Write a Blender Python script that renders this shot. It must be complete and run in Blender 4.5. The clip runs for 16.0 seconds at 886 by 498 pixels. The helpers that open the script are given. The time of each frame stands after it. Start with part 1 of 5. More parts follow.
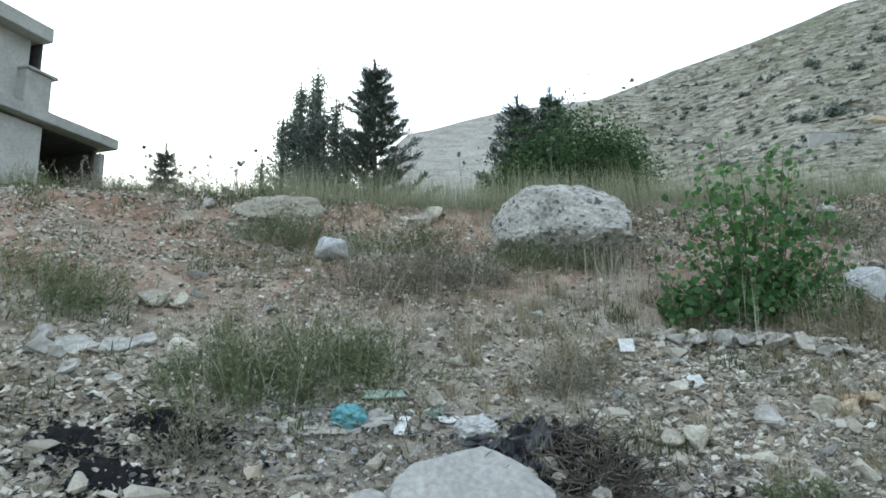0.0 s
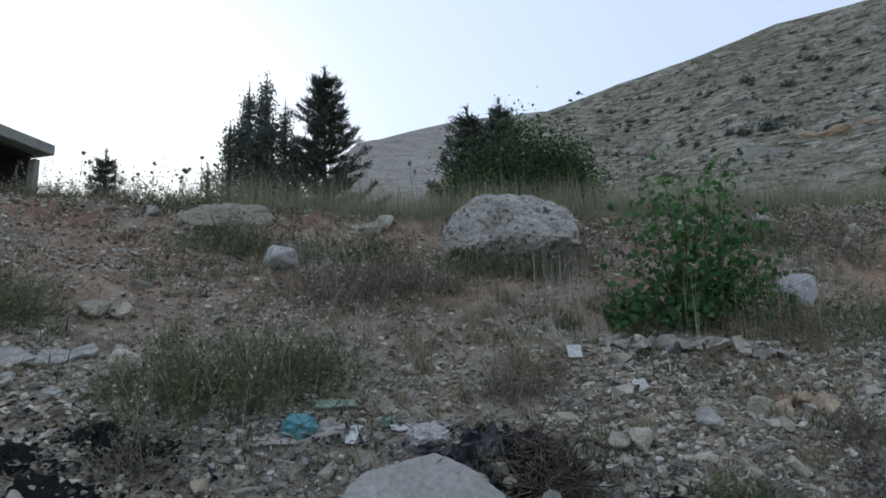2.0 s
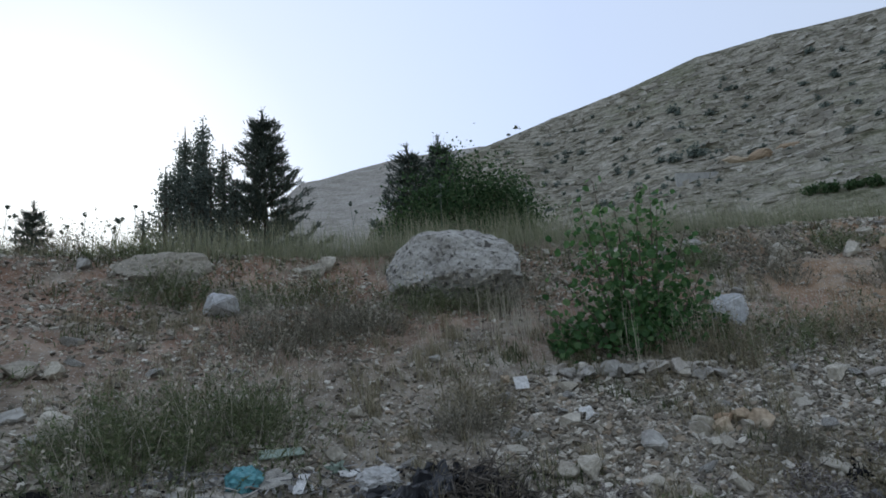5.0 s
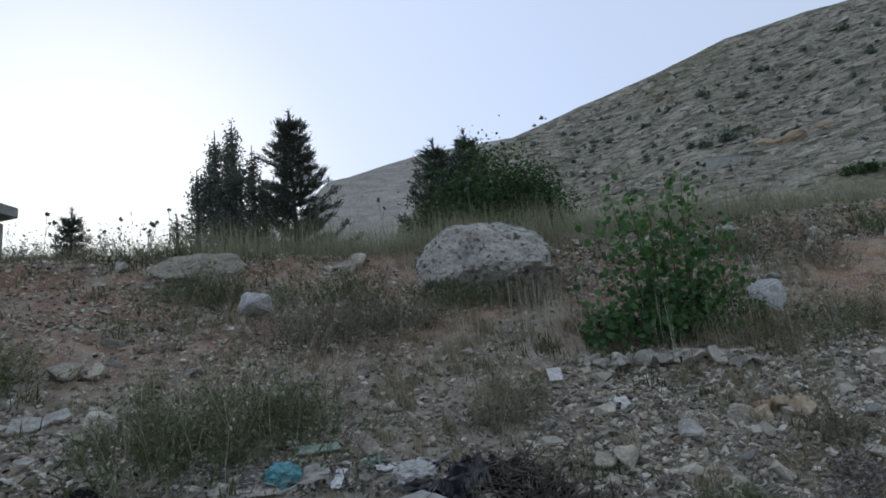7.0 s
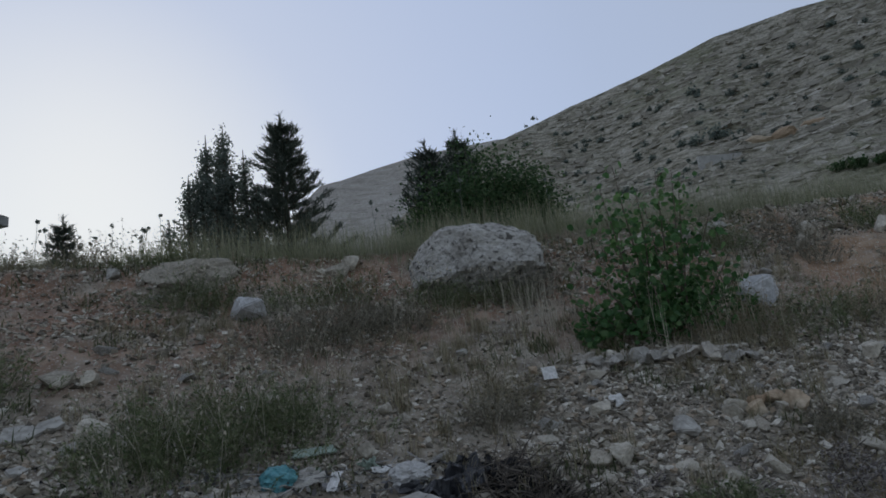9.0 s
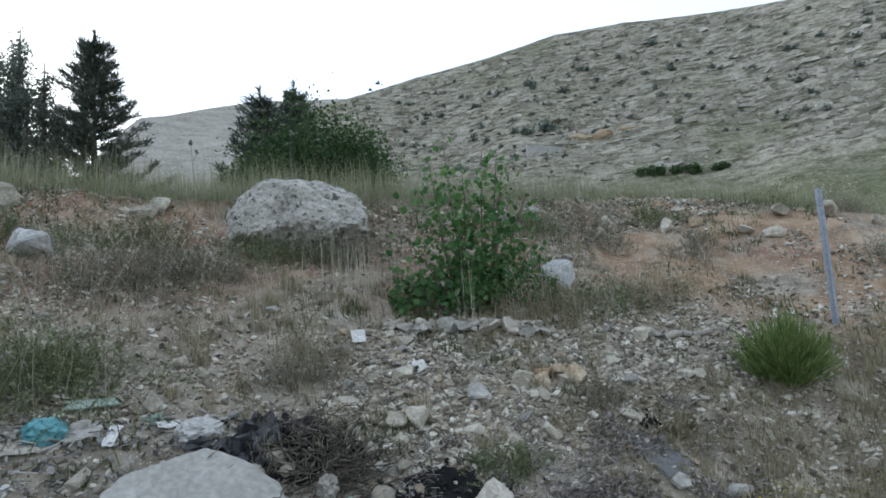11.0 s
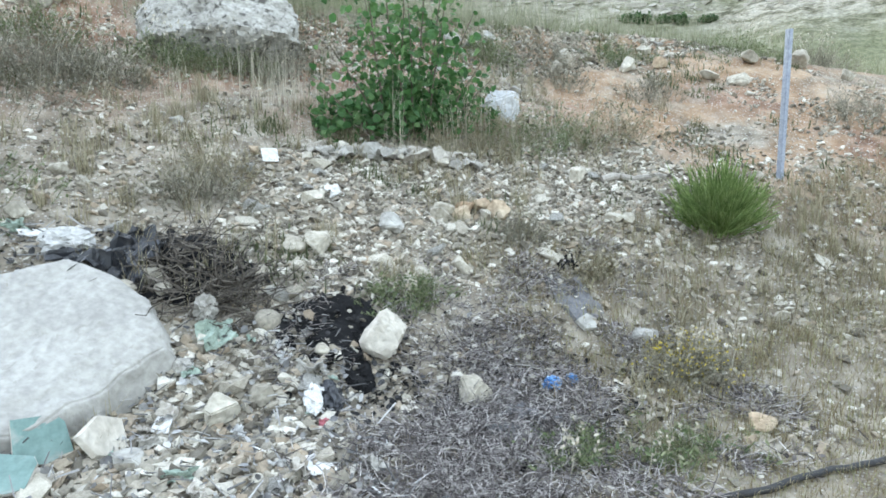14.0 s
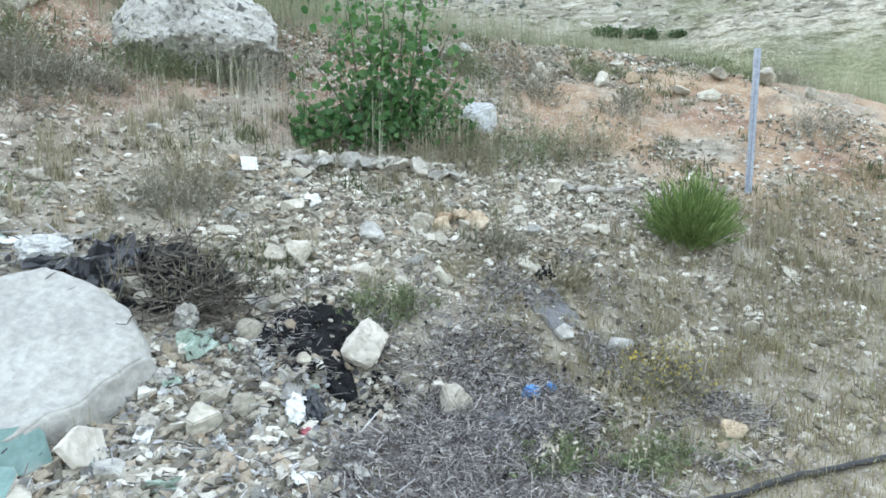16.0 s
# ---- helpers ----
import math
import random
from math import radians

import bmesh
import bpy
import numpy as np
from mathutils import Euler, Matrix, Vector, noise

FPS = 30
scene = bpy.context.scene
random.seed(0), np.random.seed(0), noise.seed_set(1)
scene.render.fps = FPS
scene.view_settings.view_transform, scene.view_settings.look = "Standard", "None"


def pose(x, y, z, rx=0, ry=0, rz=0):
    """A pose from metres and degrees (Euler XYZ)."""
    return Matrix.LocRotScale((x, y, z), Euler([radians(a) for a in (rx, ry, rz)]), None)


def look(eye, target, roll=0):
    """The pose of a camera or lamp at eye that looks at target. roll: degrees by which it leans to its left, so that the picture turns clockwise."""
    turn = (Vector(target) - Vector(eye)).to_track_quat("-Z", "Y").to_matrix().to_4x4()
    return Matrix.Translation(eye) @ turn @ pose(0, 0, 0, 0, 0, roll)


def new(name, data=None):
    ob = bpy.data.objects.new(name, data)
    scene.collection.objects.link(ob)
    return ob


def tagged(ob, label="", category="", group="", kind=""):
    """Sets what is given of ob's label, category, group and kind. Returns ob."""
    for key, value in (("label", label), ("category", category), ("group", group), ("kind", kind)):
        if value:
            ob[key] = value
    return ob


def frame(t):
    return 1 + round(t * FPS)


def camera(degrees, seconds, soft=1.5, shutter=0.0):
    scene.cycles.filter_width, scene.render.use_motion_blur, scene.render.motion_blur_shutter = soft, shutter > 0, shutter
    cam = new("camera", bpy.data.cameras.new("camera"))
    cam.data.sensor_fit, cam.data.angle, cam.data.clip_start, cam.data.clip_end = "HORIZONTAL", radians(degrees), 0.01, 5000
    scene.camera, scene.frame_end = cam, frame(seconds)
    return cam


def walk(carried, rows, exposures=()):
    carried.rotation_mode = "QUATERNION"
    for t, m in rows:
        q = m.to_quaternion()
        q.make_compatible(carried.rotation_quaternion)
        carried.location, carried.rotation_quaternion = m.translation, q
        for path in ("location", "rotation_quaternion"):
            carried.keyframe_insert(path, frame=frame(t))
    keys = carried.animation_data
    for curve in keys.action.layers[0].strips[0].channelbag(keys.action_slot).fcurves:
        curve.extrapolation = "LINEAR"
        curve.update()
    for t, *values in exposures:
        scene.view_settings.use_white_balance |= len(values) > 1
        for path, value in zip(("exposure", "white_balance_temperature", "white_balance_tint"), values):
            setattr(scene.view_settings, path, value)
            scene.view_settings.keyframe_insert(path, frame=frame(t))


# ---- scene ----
cam = camera(69.1, 16.0, soft=1.7)
PATH = [
    (0, (0.201, 0.119, 1.488), (0.154, 2.086, 1.846), -0.7),
    (0.5, (0.209, 0.083, 1.497), (0.256, 2.033, 1.941), 0.1),
    (1, (0.205, 0.078, 1.492), (0.26, 2.021, 1.964), -1.2),
    (1.5, (0.205, 0.092, 1.482), (0.288, 2.043, 1.912), -1.5),
    (2, (0.191, 0.091, 1.475), (0.299, 2.051, 1.858), -1.6),
    (2.5, (0.194, 0.091, 1.48), (0.201, 2.045, 1.905), -2.5),
    (3, (0.236, 0.086, 1.484), (0.401, 2.03, 1.923), -4.2),
    (3.2, (0.266, 0.077, 1.485), (0.545, 2.004, 1.943), -4.4),
    (5.3, (0.231, 0.057, 1.478), (0.495, 1.98, 1.96), -5.9),
    (5.5, (0.235, 0.059, 1.475), (0.465, 1.988, 1.954), -5.9),
    (6, (0.22, 0.053, 1.475), (0.446, 1.982, 1.953), -6.1),
    (6.5, (0.228, 0.052, 1.476), (0.425, 1.985, 1.949), -6.1),
    (7, (0.228, 0.053, 1.479), (0.414, 1.987, 1.952), -6.6),
    (7.5, (0.23, 0.058, 1.478), (0.416, 1.992, 1.953), -7.1),
    (8, (0.235, 0.054, 1.476), (0.437, 1.985, 1.954), -7.7),
    (10.3, (0.254, 0.066, 1.463), (0.477, 2.0, 1.922), -7.2),
    (10.5, (0.273, 0.064, 1.467), (0.6, 1.989, 1.901), -6.8),
    (11, (0.31, 0.066, 1.453), (1.02, 1.909, 1.767), -4.4),
    (11.5, (0.354, 0.093, 1.466), (1.128, 1.933, 1.583), -4.1),
    (12, (0.44, 0.158, 1.446), (1.156, 2.025, 1.453), -6.2),
    (12.4, (0.546, 0.254, 1.386), (1.442, 2.041, 1.447), -2.5),
    (12.5, (0.572, 0.312, 1.384), (1.429, 2.119, 1.398), -1.2),
    (13, (0.644, 0.398, 1.357), (1.552, 2.176, 1.232), 0.7),
    (13.5, (0.784, 0.362, 1.363), (1.528, 2.208, 1.163), 0.7),
    (14, (0.806, 0.328, 1.342), (1.594, 2.157, 1.163), -0.6),
    (14.5, (0.766, 0.305, 1.353), (1.603, 2.116, 1.21), 0.1),
    (15, (0.758, 0.293, 1.353), (1.552, 2.122, 1.194), -1.7),
    (15.5, (0.747, 0.301, 1.364), (1.538, 2.129, 1.183), -0.5),
    (16, (0.739, 0.306, 1.357), (1.606, 2.101, 1.204), 0.0),
]
EXPOSURES = [(0, 1.4, 6950, -3), (0.5, 1.0, 6850, 0), (1, 0.2, 6750, 4), (1.5, 0.08, 6700, 5), (2, 0.25, 6700, 4), (2.5, 0.82, 6750, 1), (3, 0.72, 6750, 1), (5.5, 0.12, 6700, 5), (7, 0.07, 6700, 5), (8, -0.18, 6700, 6),
             (10.3, -0.5, 6650, 6), (10.5, -0.4, 6650, 6), (10.8, 0.2, 6700, 4), (11, 0.95, 6950, 2), (11.5, 1.35, 7100, 2), (12, 1.82, 7150, 1), (13, 2.15, 7100, 0), (16, 2.15, 7100, -1)]
walk(cam, [(t, look(eye, target, roll)) for t, eye, target, roll in PATH], EXPOSURES)

# ---- world, sun ----
SUN_AZ, SUN_EL = -24.0, 24.0
world = bpy.data.worlds.new("sky")
scene.world = world
world.use_nodes = True
wn, wl = world.node_tree.nodes, world.node_tree.links
sky = wn.new("ShaderNodeTexSky")
sky.sky_type, sky.sun_disc = "NISHITA", False
sky.sun_elevation, sky.sun_rotation = radians(SUN_EL), radians(SUN_AZ)
sky.air_density, sky.dust_density, sky.ozone_density = 1.0, 0.25, 1.4
# a thin white veil of high cloud over the blue, brighter towards the sun
way = wn.new("ShaderNodeTexCoord")
towards = wn.new("ShaderNodeVectorMath")
towards.operation = "DOT_PRODUCT"
towards.inputs[1].default_value = (math.sin(radians(SUN_AZ)) * 0.97, math.cos(radians(SUN_AZ)) * 0.97, 0.24)
wl.new(way.outputs["Generated"], towards.inputs[0])
veil = wn.new("ShaderNodeValToRGB")
veil.color_ramp.interpolation = "B_SPLINE"
for e, (p, c) in zip([*veil.color_ramp.elements, *(veil.color_ramp.elements.new(0.5) for _ in range(2))], ((0.0, (0.42, 0.47, 0.58)), (1.0, (1.0, 1.0, 1.0)), (0.70, (0.55, 0.65, 0.93)), (0.92, (0.62, 0.70, 0.96)))):
    e.position, e.color = p, (*c, 1)
wl.new(towards.outputs["Value"], veil.inputs["Fac"])
haze = wn.new("ShaderNodeMix")
haze.data_type = "RGBA"
haze.inputs["Factor"].default_value = 0.8
scaled = wn.new("ShaderNodeVectorMath")
scaled.operation = "SCALE"
scaled.inputs["Scale"].default_value = 0.1
wl.new(sky.outputs["Color"], scaled.inputs[0])
wl.new(scaled.outputs["Vector"], haze.inputs["A"])
wl.new(veil.outputs["Color"], haze.inputs["B"])
wl.new(haze.outputs["Result"], wn["Background"].inputs["Color"])
wn["Background"].inputs["Strength"].default_value = 1.18
sun_data = bpy.data.lights.new("sun", "SUN")
sun_data.energy, sun_data.angle, sun_data.color = 0.9, radians(30), (1.0, 0.965, 0.87)
sun = new("sun", sun_data)
sun.matrix_world = look((20 * math.sin(radians(SUN_AZ)), 20 * math.cos(radians(SUN_AZ)), 20 * math.tan(radians(SUN_EL))), (0, 0, 0))


# ---- materials ----
def mat(name, stops, scale=3.0, rough=0.92, bump=0.4, fine=40.0, grain=0.25, by="noise", trans=0.0, metal=0.0, spots=None, spec=0.25):
    """A procedural surface: a ramp of colours over noise or over random pieces, grain on top, fine relief, dark spots if asked."""
    m = bpy.data.materials.new(name)
    m.use_nodes = True
    n, l = m.node_tree.nodes, m.node_tree.links
    bsdf = n["Principled BSDF"]
    bsdf.inputs["Roughness"].default_value = rough
    bsdf.inputs["Metallic"].default_value = metal
    bsdf.inputs["Specular IOR Level"].default_value = spec
    co = n.new("ShaderNodeTexCoord")
    ramp = n.new("ShaderNodeValToRGB")
    els = ramp.color_ramp.elements
    while len(els) < len(stops):
        els.new(0.5)
    for e, (p, c) in zip(els, stops):
        e.position, e.color = p, (*c, 1)
    if by == "island":
        geo = n.new("ShaderNodeNewGeometry")
        l.new(geo.outputs["Random Per Island"], ramp.inputs["Fac"])
    else:
        big = n.new("ShaderNodeTexNoise")
        big.inputs["Scale"].default_value, big.inputs["Detail"].default_value, big.inputs["Roughness"].default_value = scale, 6, 0.62
        l.new(co.outputs["Object"], big.inputs["Vector"])
        if by == "object":
            info = n.new("ShaderNodeObjectInfo")
            add = n.new("ShaderNodeMath")
            add.operation = "MULTIPLY_ADD"
            add.inputs[1].default_value, add.inputs[2].default_value = 0.5, -0.25
            l.new(info.outputs["Random"], add.inputs[0])
            total = n.new("ShaderNodeMath")
            l.new(add.outputs[0], total.inputs[0])
            l.new(big.outputs["Fac"], total.inputs[1])
            l.new(total.outputs[0], ramp.inputs["Fac"])
        else:
            l.new(big.outputs["Fac"], ramp.inputs["Fac"])
    colour = ramp.outputs["Color"]
    small = n.new("ShaderNodeTexNoise")
    small.inputs["Scale"].default_value, small.inputs["Detail"].default_value = fine, 5
    l.new(co.outputs["Object"], small.inputs["Vector"])
    if grain:
        g = n.new("ShaderNodeMapRange")
        g.inputs["From Min"].default_value, g.inputs["From Max"].default_value = 0.3, 0.7
        g.inputs["To Min"].default_value, g.inputs["To Max"].default_value = 1 - grain, 1 + grain * 0.6
        l.new(small.outputs["Fac"], g.inputs["Value"])
        mul = n.new("ShaderNodeVectorMath")
        mul.operation = "SCALE"
        l.new(colour, mul.inputs[0])
        l.new(g.outputs["Result"], mul.inputs["Scale"])
        colour = mul.outputs["Vector"]
    if spots:
        tint, sc, lo, hi = spots
        sp = n.new("ShaderNodeTexNoise")
        sp.inputs["Scale"].default_value, sp.inputs["Detail"].default_value, sp.inputs["Distortion"].default_value = sc, 4, 0.6
        l.new(co.outputs["Object"], sp.inputs["Vector"])
        mr = n.new("ShaderNodeMapRange")
        mr.inputs["From Min"].default_value, mr.inputs["From Max"].default_value = lo, hi
        l.new(sp.outputs["Fac"], mr.inputs["Value"])
        mix = n.new("ShaderNodeMix")
        mix.data_type = "RGBA"
        l.new(mr.outputs["Result"], mix.inputs["Factor"])
        l.new(colour, mix.inputs["A"])
        mix.inputs["B"].default_value = (*tint, 1)
        colour = mix.outputs["Result"]
    l.new(colour, bsdf.inputs["Base Color"])
    if bump:
        b = n.new("ShaderNodeBump")
        b.inputs["Strength"].default_value, b.inputs["Distance"].default_value = bump, 0.35 / fine
        l.new(small.outputs["Fac"], b.inputs["Height"])
        l.new(b.outputs["Normal"], bsdf.inputs["Normal"])
    if trans:
        tr = n.new("ShaderNodeBsdfTranslucent")
        l.new(colour, tr.inputs["Color"])
        ms = n.new("ShaderNodeMixShader")
        ms.inputs["Fac"].default_value = trans
        l.new(bsdf.outputs["BSDF"], ms.inputs[1])
        l.new(tr.outputs["BSDF"], ms.inputs[2])
        l.new(ms.outputs["Shader"], n["Material Output"].inputs["Surface"])
    return m


LIMESTONE = mat("limestone", [(0.3, (0.316, 0.292, 0.243)), (0.5, (0.449, 0.419, 0.354)), (0.72, (0.551, 0.517, 0.443))], 4, fine=30, bump=0.7, by="object")
BOULDER = mat("weathered boulder", [(0.3, (0.25, 0.24, 0.215)), (0.52, (0.39, 0.38, 0.35)), (0.7, (0.52, 0.51, 0.48))], 3.2, fine=26, bump=1.0, spots=((0.095, 0.09, 0.082), 15.0, 0.53, 0.66))
PALE_ROCK = mat("pale limestone", [(0.3, (0.32, 0.31, 0.285)), (0.55, (0.41, 0.40, 0.37)), (0.75, (0.48, 0.47, 0.435))], 3, fine=20, bump=1.0, grain=0.3, spots=((0.25, 0.24, 0.215), 9.0, 0.56, 0.68))
WHITE_ROCK = mat("bluish white limestone", [(0.3, (0.44, 0.45, 0.465)), (0.55, (0.54, 0.55, 0.56)), (0.75, (0.60, 0.60, 0.60))], 5, fine=24, bump=0.9, grain=0.2, spots=((0.36, 0.36, 0.355), 12.0, 0.56, 0.7))
DUSTY_ROCK = mat("dusty grey limestone", [(0.3, (0.31, 0.30, 0.28)), (0.55, (0.38, 0.37, 0.345)), (0.75, (0.44, 0.43, 0.405))], 2.2, fine=26, bump=0.7, grain=0.22, spots=((0.27, 0.26, 0.235), 16.0, 0.58, 0.74))
TAN_STONE = mat("tan stone", [(0.3, (0.33, 0.24, 0.16)), (0.55, (0.46, 0.37, 0.27)), (0.75, (0.50, 0.44, 0.35))], 4, fine=35, bump=0.6, by="object")
TAN_PALE = mat("cream limestone", [(0.3, (0.44, 0.405, 0.345)), (0.55, (0.54, 0.505, 0.445)), (0.75, (0.60, 0.57, 0.51))], 6, fine=26, bump=1.0, grain=0.2)
STONES = mat("mixed stones", [(0.15, (0.214, 0.195, 0.159)), (0.4, (0.367, 0.336, 0.279)), (0.6, (0.469, 0.434, 0.363)), (0.9, (0.592, 0.556, 0.478))], 5, fine=45, bump=0.6, by="object")
GRAVEL = mat("gravel", [(0.0, (0.10, 0.088, 0.072)), (0.25, (0.25, 0.228, 0.188)), (0.5, (0.38, 0.352, 0.295)), (0.70, (0.34, 0.275, 0.205)), (0.76, (0.44, 0.412, 0.355)), (1.0, (0.66, 0.63, 0.56))], by="island", fine=70, bump=0.5)
HILL_STONE = mat("hillside limestone", [(0.0, (0.24, 0.226, 0.19)), (0.5, (0.36, 0.34, 0.292)), (1.0, (0.50, 0.478, 0.42))], by="island", fine=2.5, bump=0.5)
MEADOW = mat("meadow grass", [(0, (0.19, 0.205, 0.13)), (0.4, (0.29, 0.30, 0.20)), (0.7, (0.40, 0.39, 0.30)), (1, (0.25, 0.285, 0.17))], by="island", bump=0, trans=0.35)
DRY = mat("dry grass", [(0, (0.19, 0.16, 0.105)), (0.4, (0.32, 0.28, 0.19)), (0.75, (0.46, 0.42, 0.315)), (1, (0.25, 0.245, 0.145))], by="island", bump=0, trans=0.3)
PALE_STEM = mat("bleached stems", [(0, (0.40, 0.37, 0.29)), (0.6, (0.56, 0.52, 0.43)), (1, (0.46, 0.41, 0.32))], by="island", bump=0, trans=0.2)
WEED = mat("green weed", [(0, (0.10, 0.145, 0.07)), (0.45, (0.19, 0.235, 0.12)), (0.85, (0.29, 0.315, 0.19)), (1, (0.43, 0.42, 0.31))], by="island", bump=0, trans=0.4)
GREY_WEED = mat("grey-green weed", [(0, (0.15, 0.145, 0.11)), (0.5, (0.25, 0.235, 0.18)), (0.85, (0.36, 0.335, 0.27)), (1, (0.50, 0.46, 0.38))], by="island", bump=0, trans=0.3)
BROOM = mat("broom green", [(0, (0.13, 0.20, 0.065)), (0.5, (0.225, 0.32, 0.11)), (1, (0.35, 0.43, 0.19))], by="island", bump=0, trans=0.4)
LEAF = mat("poplar leaf", [(0, (0.04, 0.105, 0.035)), (0.5, (0.08, 0.185, 0.06)), (1, (0.16, 0.27, 0.11))], by="island", bump=0, trans=0.45, rough=0.55, spec=0.4)
# leaf and needle tones lightened and blued: haze put into the colour
DARK_LEAF = mat("tree leaf", [(0, (0.11, 0.14, 0.125)), (0.6, (0.18, 0.215, 0.19)), (1, (0.26, 0.295, 0.255))], by="island", bump=0, trans=0.5)
NEEDLE = mat("conifer needles", [(0, (0.085, 0.11, 0.098)), (0.6, (0.14, 0.172, 0.15)), (1, (0.20, 0.235, 0.20))], by="island", bump=0, trans=0.4)
SHRUB_LEAF = mat("shrub leaf", [(0, (0.04, 0.08, 0.035)), (0.6, (0.075, 0.135, 0.06)), (1, (0.12, 0.18, 0.085))], by="island", bump=0, trans=0.35)
YELLOW = mat("yellow flowers", [(0, (0.40, 0.31, 0.04)), (1, (0.55, 0.45, 0.10))], by="island", bump=0)
BARK = mat("bark", [(0.3, (0.09, 0.075, 0.06)), (0.7, (0.17, 0.14, 0.11))], 9, fine=50)
TWIG = mat("dead twigs", [(0, (0.05, 0.045, 0.04)), (0.6, (0.11, 0.095, 0.08)), (1, (0.20, 0.18, 0.155))], by="island", bump=0)
LITTER = mat("grey litter", [(0, (0.055, 0.048, 0.048)), (0.4, (0.19, 0.17, 0.167)), (0.75, (0.37, 0.342, 0.33)), (1, (0.64, 0.61, 0.575))], by="island", bump=0, trans=0.15)
DRIFT = mat("bleached wood", [(0.3, (0.27, 0.25, 0.22)), (0.7, (0.42, 0.39, 0.35))], 8, fine=60, bump=0.6)
CONCRETE = mat("bare concrete", [(0.3, (0.30, 0.30, 0.29)), (0.55, (0.38, 0.38, 0.365)), (0.75, (0.45, 0.445, 0.43))], 0.7, fine=9, grain=0.12, bump=0.3, spots=((0.25, 0.25, 0.24), 1.1, 0.58, 0.75))
BLOCKWORK = mat("rendered blockwork", [(0.3, (0.36, 0.36, 0.345)), (0.7, (0.46, 0.455, 0.44))], 0.9, fine=12, grain=0.15, bump=0.4)
# shade of the house's bay and under its roof, put into the colour
PAINTED_SHADE = mat("plaster painted in shade", [(0.3, (0.05, 0.05, 0.05)), (0.7, (0.09, 0.088, 0.085))], 1.0, fine=12)
# also the painted dark of two hollows in the slope
ASH_OR_SHADE = mat("black ash", [(0.3, (0.004, 0.004, 0.005)), (0.6, (0.012, 0.012, 0.013)), (0.8, (0.06, 0.06, 0.062))], 14, fine=70, bump=0.9)
GREY_ASH = mat("grey ash", [(0.3, (0.10, 0.10, 0.105)), (0.6, (0.19, 0.19, 0.20)), (0.8, (0.32, 0.32, 0.33))], 10, fine=60, bump=0.9)
BLACK_BAG = mat("black plastic", [(0.3, (0.012, 0.013, 0.016)), (0.7, (0.035, 0.038, 0.045))], 9, rough=0.38, fine=30, bump=0.5, spec=0.5)
TEAL_BAG = mat("teal plastic", [(0.3, (0.06, 0.25, 0.29)), (0.7, (0.16, 0.42, 0.46))], 12, rough=0.4, fine=30, bump=0.4, spec=0.5, trans=0.15)
BLUE_FOIL = mat("blue foil", [(0.4, (0.03, 0.16, 0.42)), (0.56, (0.10, 0.30, 0.60)), (0.62, (0.65, 0.70, 0.75))], 22, rough=0.35, fine=40, bump=0.4, spec=0.5)
WHITE_SHEET = mat("white plastic", [(0.3, (0.55, 0.55, 0.54)), (0.7, (0.75, 0.75, 0.74))], 9, rough=0.55, fine=40, bump=0.3)
DIRTY_SHEET = mat("dirty plastic film", [(0.3, (0.36, 0.36, 0.35)), (0.7, (0.58, 0.58, 0.575))], 14, rough=0.6, fine=40, bump=0.3)
GREY_CLOTH = mat("grey cloth", [(0.3, (0.28, 0.268, 0.245)), (0.7, (0.47, 0.455, 0.42))], 9, fine=80, bump=0.6)
BEIGE_CLOTH = mat("dirty beige cloth", [(0.3, (0.36, 0.33, 0.29)), (0.7, (0.55, 0.52, 0.47))], 9, fine=80, bump=0.6)
GREEN_CLOTH = mat("pale green sheet", [(0.3, (0.26, 0.33, 0.28)), (0.7, (0.38, 0.46, 0.40))], 7, fine=60, bump=0.3)
TILE_TEAL = mat("glazed teal tile", [(0.3, (0.125, 0.205, 0.19)), (0.7, (0.18, 0.27, 0.25))], 5, rough=0.5, fine=40, grain=0.15, bump=0.15, spots=((0.36, 0.35, 0.32), 9, 0.58, 0.75))
TILE_BACK = mat("tile clay", [(0.3, (0.40, 0.37, 0.33)), (0.7, (0.5, 0.47, 0.43))], 8)
RUBBER = mat("black cable", [(0.3, (0.015, 0.015, 0.017)), (0.7, (0.035, 0.035, 0.037))], 20, rough=0.6, spec=0.4)
ZINC = mat("galvanised steel", [(0.3, (0.24, 0.27, 0.34)), (0.7, (0.36, 0.40, 0.47))], 14, rough=0.55, metal=0.3, fine=60, bump=0.1, spec=0.5)
RED_SCRAP = mat("red wrapper", [(0.3, (0.30, 0.07, 0.09)), (0.7, (0.45, 0.16, 0.18))], 9, rough=0.5)


